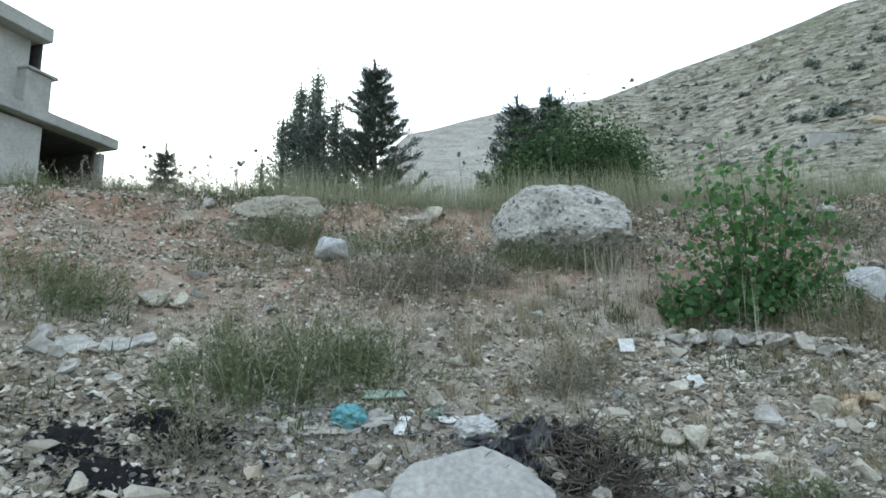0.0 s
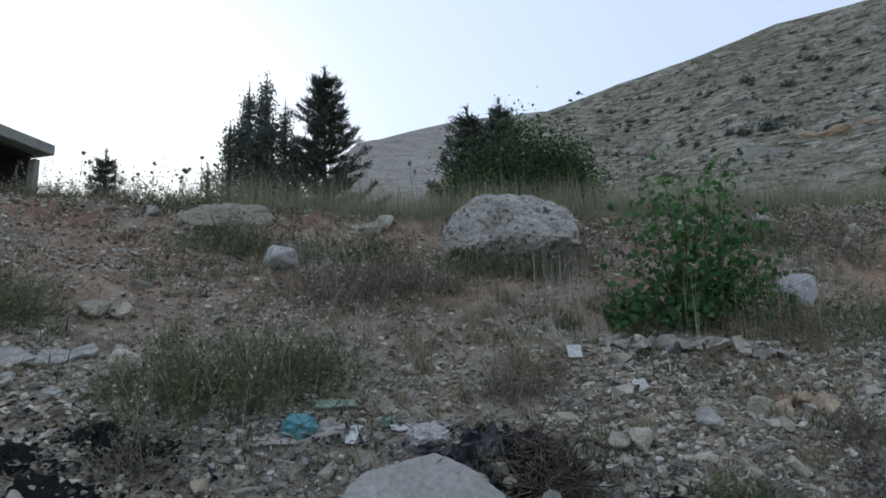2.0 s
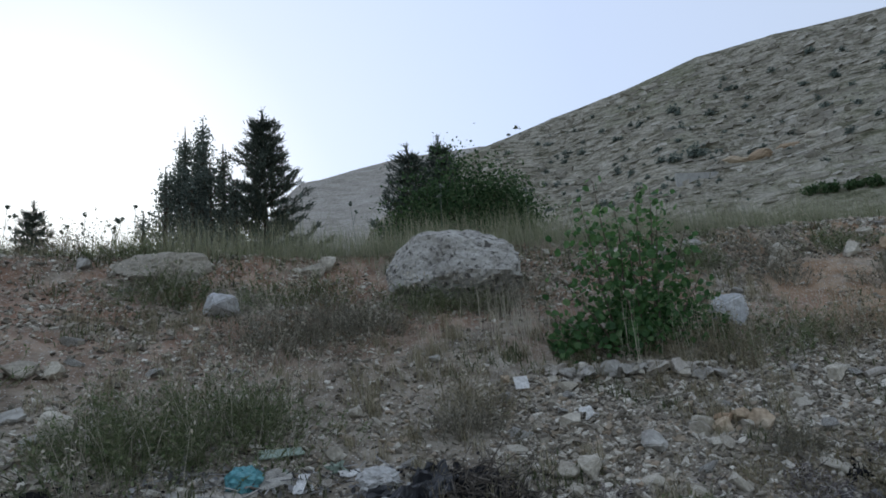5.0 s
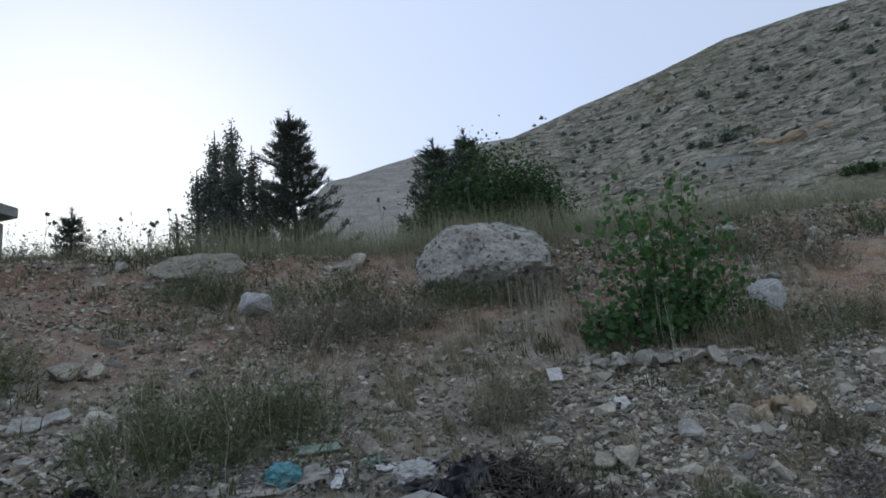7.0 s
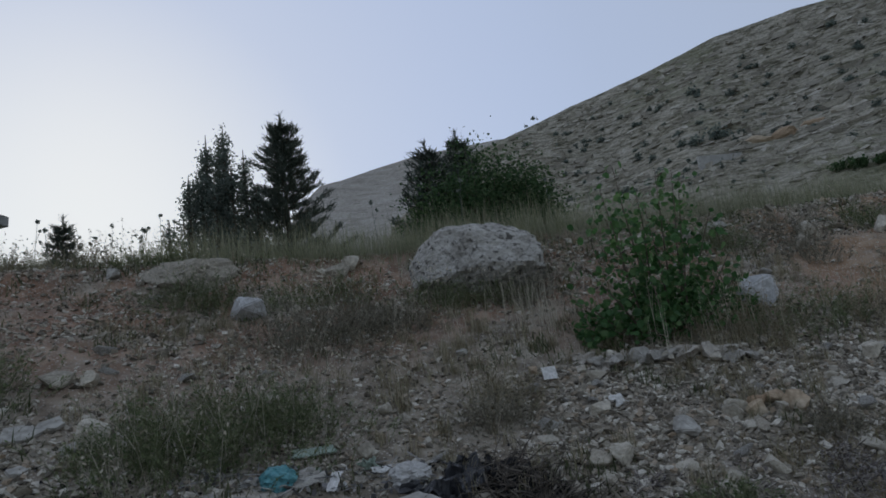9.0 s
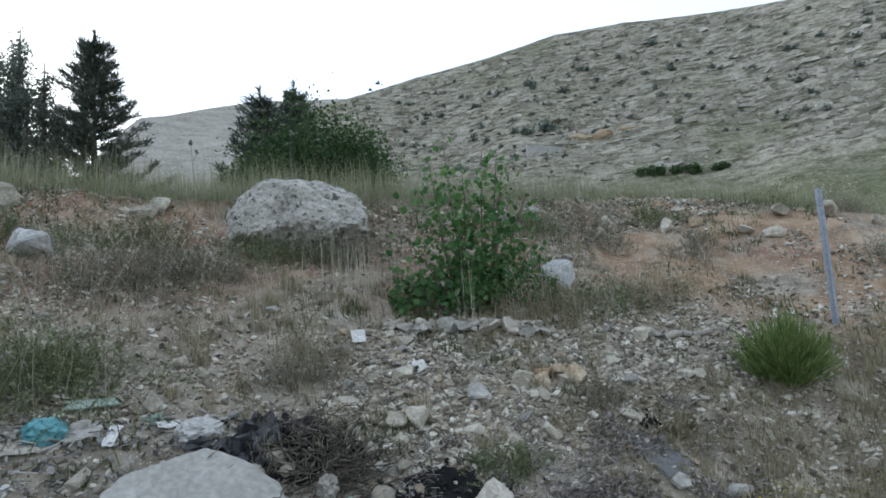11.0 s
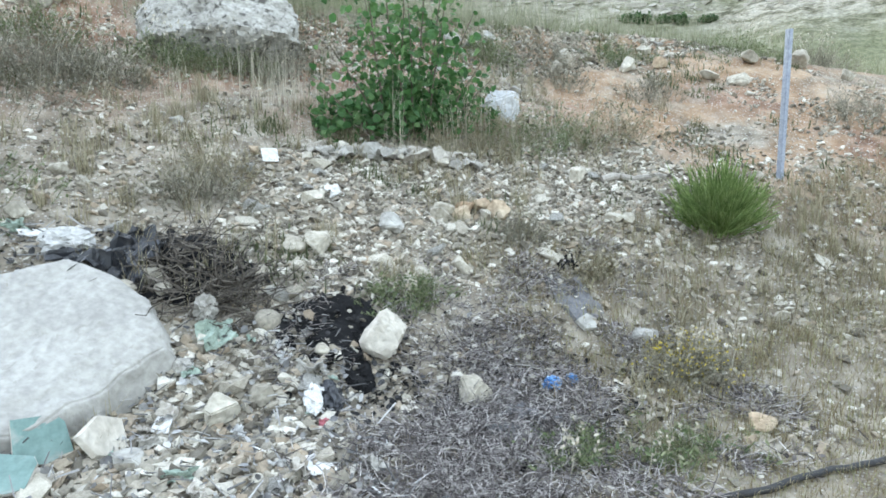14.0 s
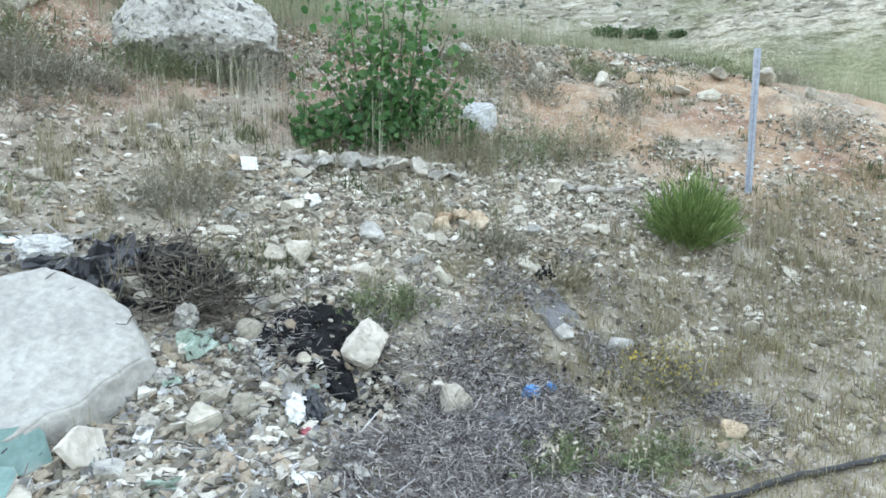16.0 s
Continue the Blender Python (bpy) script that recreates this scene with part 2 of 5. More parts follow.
def ground_material():
    m = bpy.data.materials.new("stony earth")
    m.use_nodes = True
    n, l = m.node_tree.nodes, m.node_tree.links
    bsdf = n["Principled BSDF"]
    bsdf.inputs["Roughness"].default_value, bsdf.inputs["Specular IOR Level"].default_value = 0.95, 0.15
    co = n.new("ShaderNodeTexCoord")

    def tex(scale, detail=6, rough=0.6):
        t = n.new("ShaderNodeTexNoise")
        t.inputs["Scale"].default_value, t.inputs["Detail"].default_value, t.inputs["Roughness"].default_value = scale, detail, rough
        l.new(co.outputs["Object"], t.inputs["Vector"])
        return t.outputs["Fac"]

    def ramp(fac, stops):
        r = n.new("ShaderNodeValToRGB")
        els = r.color_ramp.elements
        while len(els) < len(stops):
            els.new(0.5)
        for e, (p, c) in zip(els, stops):
            e.position, e.color = p, (*c, 1)
        l.new(fac, r.inputs["Fac"])
        return r.outputs["Color"]

    def span(v, a, b, c=0.0, d=1.0):
        r = n.new("ShaderNodeMapRange")
        for k, x in zip(("From Min", "From Max", "To Min", "To Max"), (a, b, c, d)):
            r.inputs[k].default_value = x
        l.new(v, r.inputs["Value"])
        return r.outputs["Result"]

    def times(a, b):
        r = n.new("ShaderNodeMath")
        r.operation = "MULTIPLY"
        l.new(a, r.inputs[0]), l.new(b, r.inputs[1])
        return r.outputs[0]

    def blend(f, a, b):
        r = n.new("ShaderNodeMix")
        r.data_type = "RGBA"
        l.new(f, r.inputs["Factor"]), l.new(a, r.inputs["A"]), l.new(b, r.inputs["B"])
        return r.outputs["Result"]

    xyz = n.new("ShaderNodeSeparateXYZ")
    l.new(co.outputs["Object"], xyz.inputs[0])
    grey = ramp(tex(5), [(0.32, (0.13, 0.11, 0.086)), (0.5, (0.26, 0.228, 0.182)), (0.66, (0.41, 0.372, 0.31))])
    red = ramp(tex(4), [(0.32, (0.13, 0.078, 0.054)), (0.5, (0.25, 0.158, 0.11)), (0.68, (0.40, 0.30, 0.225))])
    turf = ramp(tex(3), [(0.3, (0.14, 0.14, 0.08)), (0.7, (0.25, 0.24, 0.15))])
    raised = n.new("ShaderNodeMath")
    l.new(xyz.outputs["Z"], raised.inputs[0]), l.new(span(xyz.outputs["X"], 4.4, 6.2, 0.0, 0.95), raised.inputs[1])
    band = times(span(raised.outputs[0], 1.5, 2.5), span(tex(0.9, 4), 0.37, 0.52))
    clay = ramp(tex(2.2, 8, 0.7), [(0.34, (0.15, 0.092, 0.055)), (0.5, (0.30, 0.205, 0.132)), (0.66, (0.44, 0.34, 0.245))])
    red = blend(times(span(xyz.outputs["X"], 3.4, 5.2), span(tex(0.8, 4), 0.36, 0.5)), red, clay)
    colour = blend(band, grey, red)
    shift = span(xyz.outputs["X"], 7.0, 11.0, 0.0, 1.4)
    inland = n.new("ShaderNodeMath")
    l.new(xyz.outputs["Y"], inland.inputs[0]), l.new(shift, inland.inputs[1])
    colour = blend(span(inland.outputs[0], 8.3, 8.9), colour, turf)
    speck = n.new("ShaderNodeTexVoronoi")
    speck.inputs["Scale"].default_value = 55
    l.new(co.outputs["Object"], speck.inputs["Vector"])
    pick = n.new("ShaderNodeSeparateColor")
    l.new(speck.outputs["Color"], pick.inputs["Color"])
    pale = ramp(pick.outputs["Green"], [(0.0, (0.22, 0.20, 0.18)), (1.0, (0.55, 0.53, 0.49))])
    chips = times(span(pick.outputs["Red"], 0.62, 0.66), span(speck.outputs["Distance"], 0.5, 0.3))
    colour = blend(times(chips, span(xyz.outputs["Y"], 8.6, 8.2)), colour, pale)
    l.new(colour, bsdf.inputs["Base Color"])
    b = n.new("ShaderNodeBump")
    b.inputs["Strength"].default_value, b.inputs["Distance"].default_value = 0.8, 0.02
    l.new(tex(45, 5), b.inputs["Height"])
    l.new(b.outputs["Normal"], bsdf.inputs["Normal"])
    return m


def hill_material(name, far):
    m = bpy.data.materials.new(name)
    m.use_nodes = True
    n, l = m.node_tree.nodes, m.node_tree.links
    bsdf = n["Principled BSDF"]
    bsdf.inputs["Roughness"].default_value, bsdf.inputs["Specular IOR Level"].default_value = 0.95, 0.1
    co = n.new("ShaderNodeTexCoord")
    mp = n.new("ShaderNodeMapping")
    mp.inputs["Scale"].default_value = (0.06, 0.06, 0.35) if far else (0.2, 0.2, 0.62)
    l.new(co.outputs["Object"], mp.inputs["Vector"])
    strata = n.new("ShaderNodeTexNoise")
    strata.inputs["Scale"].default_value, strata.inputs["Detail"].default_value, strata.inputs["Roughness"].default_value, strata.inputs["Distortion"].default_value = 1.0, 9, 0.78, 0.0
    l.new(mp.outputs["Vector"], strata.inputs["Vector"])
    r = n.new("ShaderNodeValToRGB")
    els = r.color_ramp.elements
    stops = [(0.39, (0.07, 0.066, 0.046)), (0.46, (0.20, 0.187, 0.14)), (0.53, (0.345, 0.325, 0.268)), (0.66, (0.46, 0.438, 0.375))]
    # distance haze painted in: the far ridge gets paler, flatter tones
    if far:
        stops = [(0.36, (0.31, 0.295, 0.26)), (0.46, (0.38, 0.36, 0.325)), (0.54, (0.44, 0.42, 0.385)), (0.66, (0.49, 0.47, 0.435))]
    while len(els) < 4:
        els.new(0.5)
    for e, (p, c) in zip(els, stops):
        e.position, e.color = p, (*c, 1)
    l.new(strata.outputs["Fac"], r.inputs["Fac"])
    patch = n.new("ShaderNodeTexNoise")
    patch.inputs["Scale"].default_value, patch.inputs["Detail"].default_value = 0.035, 4
    l.new(co.outputs["Object"], patch.inputs["Vector"])
    xyz = n.new("ShaderNodeSeparateXYZ")
    l.new(co.outputs["Object"], xyz.inputs[0])
    grass = n.new("ShaderNodeMapRange")
    for k, x in zip(("From Min", "From Max", "To Min", "To Max"), (0.52, 0.66, 0.0, 0.5)):
        grass.inputs[k].default_value = x
    l.new(patch.outputs["Fac"], grass.inputs["Value"])
    low = n.new("ShaderNodeMapRange")
    for k, x in zip(("From Min", "From Max", "To Min", "To Max"), (36.0, 24.0, 0.0, 0.92)):
        low.inputs[k].default_value = x
    l.new(xyz.outputs["Z"], low.inputs["Value"])
    most = n.new("ShaderNodeMath")
    most.operation = "MAXIMUM"
    l.new(grass.outputs[0], most.inputs[0]), l.new(low.outputs[0], most.inputs[1])
    mix = n.new("ShaderNodeMix")
    mix.data_type = "RGBA"
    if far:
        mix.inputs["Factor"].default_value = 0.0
    else:
        l.new(most.outputs[0], mix.inputs["Factor"])
    l.new(r.outputs["Color"], mix.inputs["A"])
    mix.inputs["B"].default_value = (0.165, 0.175, 0.105, 1)
    block = n.new("ShaderNodeTexNoise")
    block.inputs["Scale"].default_value, block.inputs["Detail"].default_value, block.inputs["Roughness"].default_value = 1.3, 6, 0.75
    l.new(co.outputs["Object"], block.inputs["Vector"])
    shade = n.new("ShaderNodeMapRange")
    for k, x in zip(("From Min", "From Max", "To Min", "To Max"), (0.4, 0.6, 0.66, 1.12)):
        shade.inputs[k].default_value = x
    l.new(block.outputs["Fac"], shade.inputs["Value"])
    mul = n.new("ShaderNodeVectorMath")
    mul.operation = "SCALE"
    l.new(mix.outputs["Result"], mul.inputs[0])
    l.new(shade.outputs["Result"], mul.inputs["Scale"])
    l.new(mul.outputs["Vector"], bsdf.inputs["Base Color"])
    b = n.new("ShaderNodeBump")
    b.inputs["Strength"].default_value, b.inputs["Distance"].default_value = 0.5, 0.5
    l.new(strata.outputs["Fac"], b.inputs["Height"])
    l.new(b.outputs["Normal"], bsdf.inputs["Normal"])
    return m


EARTH = ground_material()
HILL = hill_material("limestone hillside", False)
# same limestone, with the haze before it mixed into the colour
RIDGE = hill_material("limestone ridge paled for haze", True)

# ---- form of the ground ----
YK = [-50, 1.5, 2.6, 3.4, 4.4, 5.4, 6.4, 7.4, 8.3, 9.5, 14]
PK = [0, 0, 0.05, 0.26, 0.97, 1.46, 2.08, 2.62, 3.50, 4.7, 9]


def smooth_ground(x, y):
    """The lie of the land without its roughness: flat verge, stony bank, brink, meadow."""
    u = np.clip((np.asarray(x, float) - 1.5) / 3, -2.2, 2.2)
    y = np.asarray(y, float)
    bank = np.interp(y, YK, PK) + np.interp(y, [1.8, 3, 5.2, 8], [0, 0.17, 0.22, 0.165]) * u * u - 0.05 * u * np.interp(y, [3, 5.2], [0, 1])
    top = np.interp(x, [-9, -3, 0, 3, 5.5, 7.5, 9.5, 11.5, 14], [3.85, 3.7, 3.58, 3.62, 3.55, 3.52, 3.05, 2.76, 2.45]) + 0.05 * np.clip(np.minimum(y, 60) - 8.2, 0, None)
    k = 0.18
    d = np.clip(k - np.abs(bank - top), 0, None) / k
    return np.minimum(bank, top) - d * d * k / 4


def rough(x, y):
    if not (-12 < x < 16 and 0.5 < y < 30):
        return 0.0
    f = 1.0 if 2.4 < y < 9 else 0.5
    return f * (0.05 * noise.noise((x * 1.6, y * 1.6, 3.1)) + 0.03 * noise.noise((x * 4.7, y * 4.7, 7.7)) + 0.016 * noise.noise((x * 13, y * 13, 1.3)))


def brink_shift(x):
    """How far the brink comes forward where the bank runs out."""
    return 1.4 * min(max((x - 7.0) / 4.0, 0.0), 1.0)


def gz(x, y):
    return float(smooth_ground(x, y)) + rough(x, y)


# ---- small tools ----
def mesh_of(name, verts, faces, material, smooth=False):
    me = bpy.data.meshes.new(name)
    me.from_pydata([tuple(v) for v in verts], [], faces)
    me.materials.append(material)
    if smooth:
        me.polygons.foreach_set("use_smooth", [True] * len(me.polygons))
    me.update()
    return me


def mesh_from(name, bm, material, smooth=False):
    me = bpy.data.meshes.new(name)
    bm.to_mesh(me)
    bm.free()
    me.materials.append(material)
    if smooth:
        me.polygons.foreach_set("use_smooth", [True] * len(me.polygons))
    return me


def part(name, bm, material, parent, label="", smooth=False):
    ob = new(name, mesh_from(name, bm, material, smooth))
    ob.parent = parent
    return tagged(ob, label, kind="stuff" if name == "branchwork" else "")


def base_empty(name, x, y, z, label, category, group="", kind=""):
    ob = new(name)
    ob.empty_display_size = 0.1
    ob.matrix_world = pose(x, y, z)
    return tagged(ob, label, category, group, kind)


def rock_bm(seed, subdiv=2, cuts=16, rag=0.07, keep=0.55):
    """An angular stone of about unit radius: a ball cut by planes, then roughened."""
    rnd = random.Random(seed)
    bm = bmesh.new()
    bmesh.ops.create_icosphere(bm, subdivisions=subdiv, radius=1.0)
    planes = []
    for _ in range(cuts):
        v = Vector((rnd.gauss(0, 1), rnd.gauss(0, 1), rnd.gauss(0, 1))).normalized()
        planes.append((v, rnd.uniform(keep, 0.88)))
    off = Vector((seed * 3.7, seed * 1.3, 0))
    for v in bm.verts:
        d = v.co.normalized()
        r = 1.1
        for p, far in planes:
            dot = d.dot(p)
            if dot > 0.05:
                r = min(r, far / dot)
        r += rag * (0.7 * noise.noise(d * 1.7 + off) + 0.45 * noise.noise(d * 4.5 + off) + (0.35 * noise.noise(d * 11 + off) + 0.15 * noise.noise(d * 27 + off) if subdiv > 3 else 0))
        v.co = d * r
    return bm


def hull_bm(seed, points=14, fine=True, flat=1.0):
    """A sharp-edged broken stone: the hull of scattered points; the larger ones get worn edges and a rough skin."""
    rnd = random.Random(seed)
    bm = bmesh.new()
    for _ in range(points):
        v = Vector((rnd.gauss(0, 1), rnd.gauss(0, 1), rnd.gauss(0, 1))).normalized() * rnd.uniform(0.8, 1.05)
        bm.verts.new((v.x, v.y, v.z * flat))
    out = bmesh.ops.convex_hull(bm, input=bm.verts[:])
    bmesh.ops.delete(bm, geom=list({g for g in out["geom_interior"] + out["geom_unused"] if isinstance(g, bmesh.types.BMVert)}), context="VERTS")
    if fine:
        bmesh.ops.dissolve_limit(bm, angle_limit=0.3, verts=bm.verts[:], edges=bm.edges[:])
        bmesh.ops.bevel(bm, geom=bm.edges[:], offset=0.07, segments=2, affect="EDGES", clamp_overlap=True)
        bmesh.ops.triangulate(bm, faces=bm.faces[:])
        for _ in range(2):
            bmesh.ops.subdivide_edges(bm, edges=[e for e in bm.edges if e.calc_length() > 0.16], cuts=1)
            bmesh.ops.triangulate(bm, faces=bm.faces[:])
        off = Vector((seed * 3.7, seed * 1.3, 0))
        for v in bm.verts:
            v.co += v.co.normalized() * (0.06 * noise.noise(v.co * 2.2 + off) + 0.045 * noise.noise(v.co * 6 + off))
    return bm


def rock(x, y, size, seed, material, label, category="rock", turn=0, sink=0.25, name="rock", tilt=(0, 0), subdiv=3, group="", cuts=16, rag=0.07, lift=0.0):
    bm = rock_bm(seed, subdiv, cuts, rag) if subdiv > 3 else hull_bm(seed)
    bmesh.ops.scale(bm, vec=size, verts=bm.verts)
    ob = new(name, mesh_from(name, bm, material, smooth=False))
    ob.matrix_world = pose(x, y, gz(x, y) + size[2] * (1 - 2 * sink) + lift, tilt[0], tilt[1], turn)
    return tagged(ob, label, category, group)


def tube(bm, pts, radii, n=6):
    rings = []
    for i, p in enumerate(pts):
        p = Vector(p)
        a = Vector(pts[max(i - 1, 0)])
        b = Vector(pts[min(i + 1, len(pts) - 1)])
        d = (b - a).normalized()
        s = d.orthogonal().normalized()
        t = d.cross(s)
        rings.append([bm.verts.new(p + radii[i] * (s * math.cos(k * math.tau / n) + t * math.sin(k * math.tau / n))) for k in range(n)])
    for r, q in zip(rings, rings[1:]):
        for k in range(n):
            bm.faces.new((r[k], r[(k + 1) % n], q[(k + 1) % n], q[k]))
    bm.faces.new(rings[0][::-1])
    bm.faces.new(rings[-1])


def box(bm, size, at=(0, 0, 0), bevel=0.0):
    made = bmesh.ops.create_cube(bm, size=1.0, matrix=Matrix.Translation(at) @ Matrix.Diagonal((*size, 1)))
    if bevel:
        edges = list({e for v in made["verts"] for e in v.link_edges})
        bmesh.ops.bevel(bm, geom=edges, offset=bevel, segments=2, affect="EDGES")


class Blades:
    """Gathers thin bent blades, stems and leaves into one mesh."""

    def __init__(self):
        self.v, self.f = [], []

    def blade(self, x, y, z, h, lean, az, w, curl=1.6):
        dx, dy = math.cos(az), math.sin(az)
        sx, sy = -dy * w, dx * w
        i = len(self.v)
        m, t = 0.55, 1.0
        lx, ly = dx * lean * h, dy * lean * h
        self.v += [(x - sx, y - sy, z), (x + sx, y + sy, z),
                   (x + lx * m**curl - sx * 0.7, y + ly * m**curl - sy * 0.7, z + h * m), (x + lx * m**curl + sx * 0.7, y + ly * m**curl + sy * 0.7, z + h * m),
                   (x + lx, y + ly, z + h * (1 - 0.25 * lean))]
        self.f += [(i, i + 1, i + 3, i + 2), (i + 2, i + 3, i + 4)]

    def leaf(self, p, size, rnd, long=1.0, up=0.0):
        """A six-sided leaf, folded along its rib."""
        n = Vector((rnd.gauss(0, 1), rnd.gauss(0, 1), rnd.gauss(0, 1) + up)).normalized()
        a = n.orthogonal().normalized()
        a.rotate(Matrix.Rotation(rnd.uniform(0, math.tau), 3, n))
        b = n.cross(a)
        p = Vector(p)
        i = len(self.v)
        s = size * 0.5
        self.v += [p - a * s * long, p - a * s * 0.4 * long + b * s + n * s * 0.2, p + a * s * 0.4 * long + b * s * 0.85 + n * s * 0.2, p + a * s * long,
                   p + a * s * 0.4 * long - b * s * 0.85 + n * s * 0.2, p - a * s * 0.4 * long - b * s + n * s * 0.2]
        self.f += [(i, i + 1, i + 2, i + 3), (i, i + 3, i + 4, i + 5)]

    def stick(self, a, b, ra, rb):
        """A three-sided stem from a to b."""
        a, b = Vector(a), Vector(b)
        d = (b - a).normalized()
        s = d.orthogonal().normalized()
        t = d.cross(s)
        i = len(self.v)
        for p, r in ((a, ra), (b, rb)):
            for k in range(3):
                self.v.append(p + r * (s * math.cos(k * 2.0944) + t * math.sin(k * 2.0944)))
        for k in range(3):
            q = (k + 1) % 3
            self.f.append((i + k, i + q, i + 3 + q, i + 3 + k))

    def mesh(self, name, material):
        return mesh_of(name, self.v, self.f, material)


# ---- ground: one sheet to the horizon ----
def spread(lo, hi, step, far):
    mid = list(np.arange(lo, hi, step))
    out, d, p = [], step, hi
    while p < far:
        out.append(p)
        d *= 1.22
        p += d
    low, d, p = [], step * 1.2, lo - step
    while p > -far:
        low.append(p)
        d *= 1.22
        p -= d
    return np.array(low[::-1] + mid + out)


GX, GY = spread(-5.5, 9.5, 0.05, 3000), spread(1.8, 9.2, 0.045, 3000)
X, Y = np.meshgrid(GX, GY)
Z = smooth_ground(X, Y)
verts = [(x, y, z + rough(x, y)) for x, y, z in zip(X.ravel(), Y.ravel(), Z.ravel())]
W = len(GX)
faces = [(r * W + c, r * W + c + 1, (r + 1) * W + c + 1, (r + 1) * W + c) for r in range(len(GY) - 1) for c in range(W - 1)]
ground = tagged(new("ground", mesh_of("ground", verts, faces, EARTH, smooth=True)), "stony grey and reddish earth bank below a meadow", "ground", kind="structure")


# ---- hills ----
def hillside(name, sky_line, foot, r0, r1, material, label, ledge, az0, az1, step, rows, power):
    """A slope round the place: the height of its ridge, in degrees over the eye, runs along the bearing."""
    azs = np.arange(az0, az1, step)
    verts = []
    bear, high = zip(*sky_line)
    for s in np.linspace(0, 1.12, rows):
        for a in azs:
            e = foot + (float(np.interp(a, bear, high)) - foot) * min(s, 1.0) ** power
            wobble = noise.noise((a * 0.12, s * 3, 5.0))
            r = r0 + (r1 - r0) * s + 9 * wobble
            z = 1.5 + r * math.tan(radians(e)) - max(0, s - 1) * 260
            ar = radians(a)
            x, y = r * math.sin(ar), r * math.cos(ar)
            if s <= 1.0:
                q = z / 2.6 + 0.8 * noise.noise((x * 0.018, y * 0.018, 9.0)) + 0.35 * noise.noise((x * 0.09, y * 0.09, 2.0))
                w = (q - math.floor(q))
                cut = (min(w / 0.75, 1.0) - w) * ledge * (0.4 + 0.9 * abs(noise.noise((x * 0.05, y * 0.05, z * 0.1))))
                z += (cut + min(0.5 * ledge * 0.4, 0.7) * noise.noise((x * 0.35, y * 0.35, z * 0.35))) * min(1.0, (1.0 - s) * 12 + 0.15)
            verts.append((x, y, z))
    W = len(azs)
    faces = [(r * W + c, r * W + c + 1, (r + 1) * W + c + 1, (r + 1) * W + c) for r in range(rows - 1) for c in range(W - 1)]
    return tagged(new(name, mesh_of(name, verts, faces, material, smooth=False)), label, "mountain", kind="structure")


HILL_LINE = [(-2, 10), (2, 16.5), (6, 19.5), (10, 21.7), (13, 22.5), (20, 24.1), (27, 25.2), (33, 26.2), (39, 26.1), (50, 24.8), (57, 24.0), (70, 22), (95, 19)]
hillside("mountain", HILL_LINE, 3.0, 95, 215, HILL, "ledged grey limestone mountainside with sparse dry grass", 3.0, -2, 95, 0.16, 240, 0.85)
RIDGE_LINE = [(-18, 8.0), (-10, 14.5), (-6.5, 18.4), (-5.5, 19.6), (-4.4, 20.5), (-2.5, 20.8), (1, 21.6), (4.9, 22.3), (9, 22.5), (13, 22.6), (20, 20.0)]
hillside("mountain", RIDGE_LINE, 6.0, 330, 470, RIDGE, "distant limestone ridge with a cliff band, paled for haze", 5.0, -18, 20, 0.12, 120, 0.8)

# ---- house on the rise ----
def house():
    """Two storeys of bare concrete: slabs with deep edges, a walled ground floor with an open bay, a set-back upper room."""
    corner = Vector((-12.65, 22.75, 0))
    m = Matrix.Translation(corner) @ Matrix.Rotation(math.atan2(-0.956, -0.293), 4, "Z")
    root = new("house")
    root.matrix_world = m
    tagged(root, "unfinished grey concrete house with open bay and flat roofs", "house")

    # local x: along the front from its far corner; local y: inwards (minus) or towards the viewer (plus)
    def piece(name, size, at, material, label="", parent=root, bevel=0.02):
        bm = bmesh.new()
        box(bm, size, at, bevel)
        ob = new(name, mesh_from(name, bm, material))
        ob.parent = parent
        return tagged(ob, label)

    inn = -1.0
    piece("wall", (11.3, 0.3, 6.2), (2.7 + 5.65, inn * 0.35, 6.4), BLOCKWORK, "grey rendered front wall")
    piece("wall", (2.85, 0.3, 6.3), (1.42, inn * 4.2, 6.48), PAINTED_SHADE, "back wall of the open bay, shade in its colour")
    piece("wall", (0.3, 3.7, 6.2), (2.86, inn * 2.35, 6.4), BLOCKWORK)
    piece("wall", (0.3, 8.0, 6.2), (13.85, inn * 4.5, 6.4), BLOCKWORK)
    piece("wall", (11.0, 0.3, 6.2), (8.4, inn * 8.3, 6.4), BLOCKWORK)
    piece("wall", (0.2, 3.6, 6.25), (0.12, inn * 2.5, 6.42), PAINTED_SHADE, "end wall of the open bay, shade in its colour")
    piece("column", (0.22, 0.3, 6.0), (0.16, inn * 0.4, 6.4), CONCRETE, "thin concrete corner column")
    piece("roof_slab", (14.3, 9.0, 0.38), (7.0, inn * 4.35, 9.78), CONCRETE, "deep concrete slab edge")
    # added panel under the slab; its dark colour stands for shade in the bay
    piece("soffit", (2.5, 3.7, 0.05), (1.5, inn * 2.25, 9.53), PAINTED_SHADE, "added panel that darkens the bay ceiling")
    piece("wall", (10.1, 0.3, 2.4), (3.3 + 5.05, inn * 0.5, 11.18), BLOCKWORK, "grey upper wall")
    piece("wall", (0.3, 6.8, 2.4), (3.46, inn * 4.2, 11.18), PAINTED_SHADE)
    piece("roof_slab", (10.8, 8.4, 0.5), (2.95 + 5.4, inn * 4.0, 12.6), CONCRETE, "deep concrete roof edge")
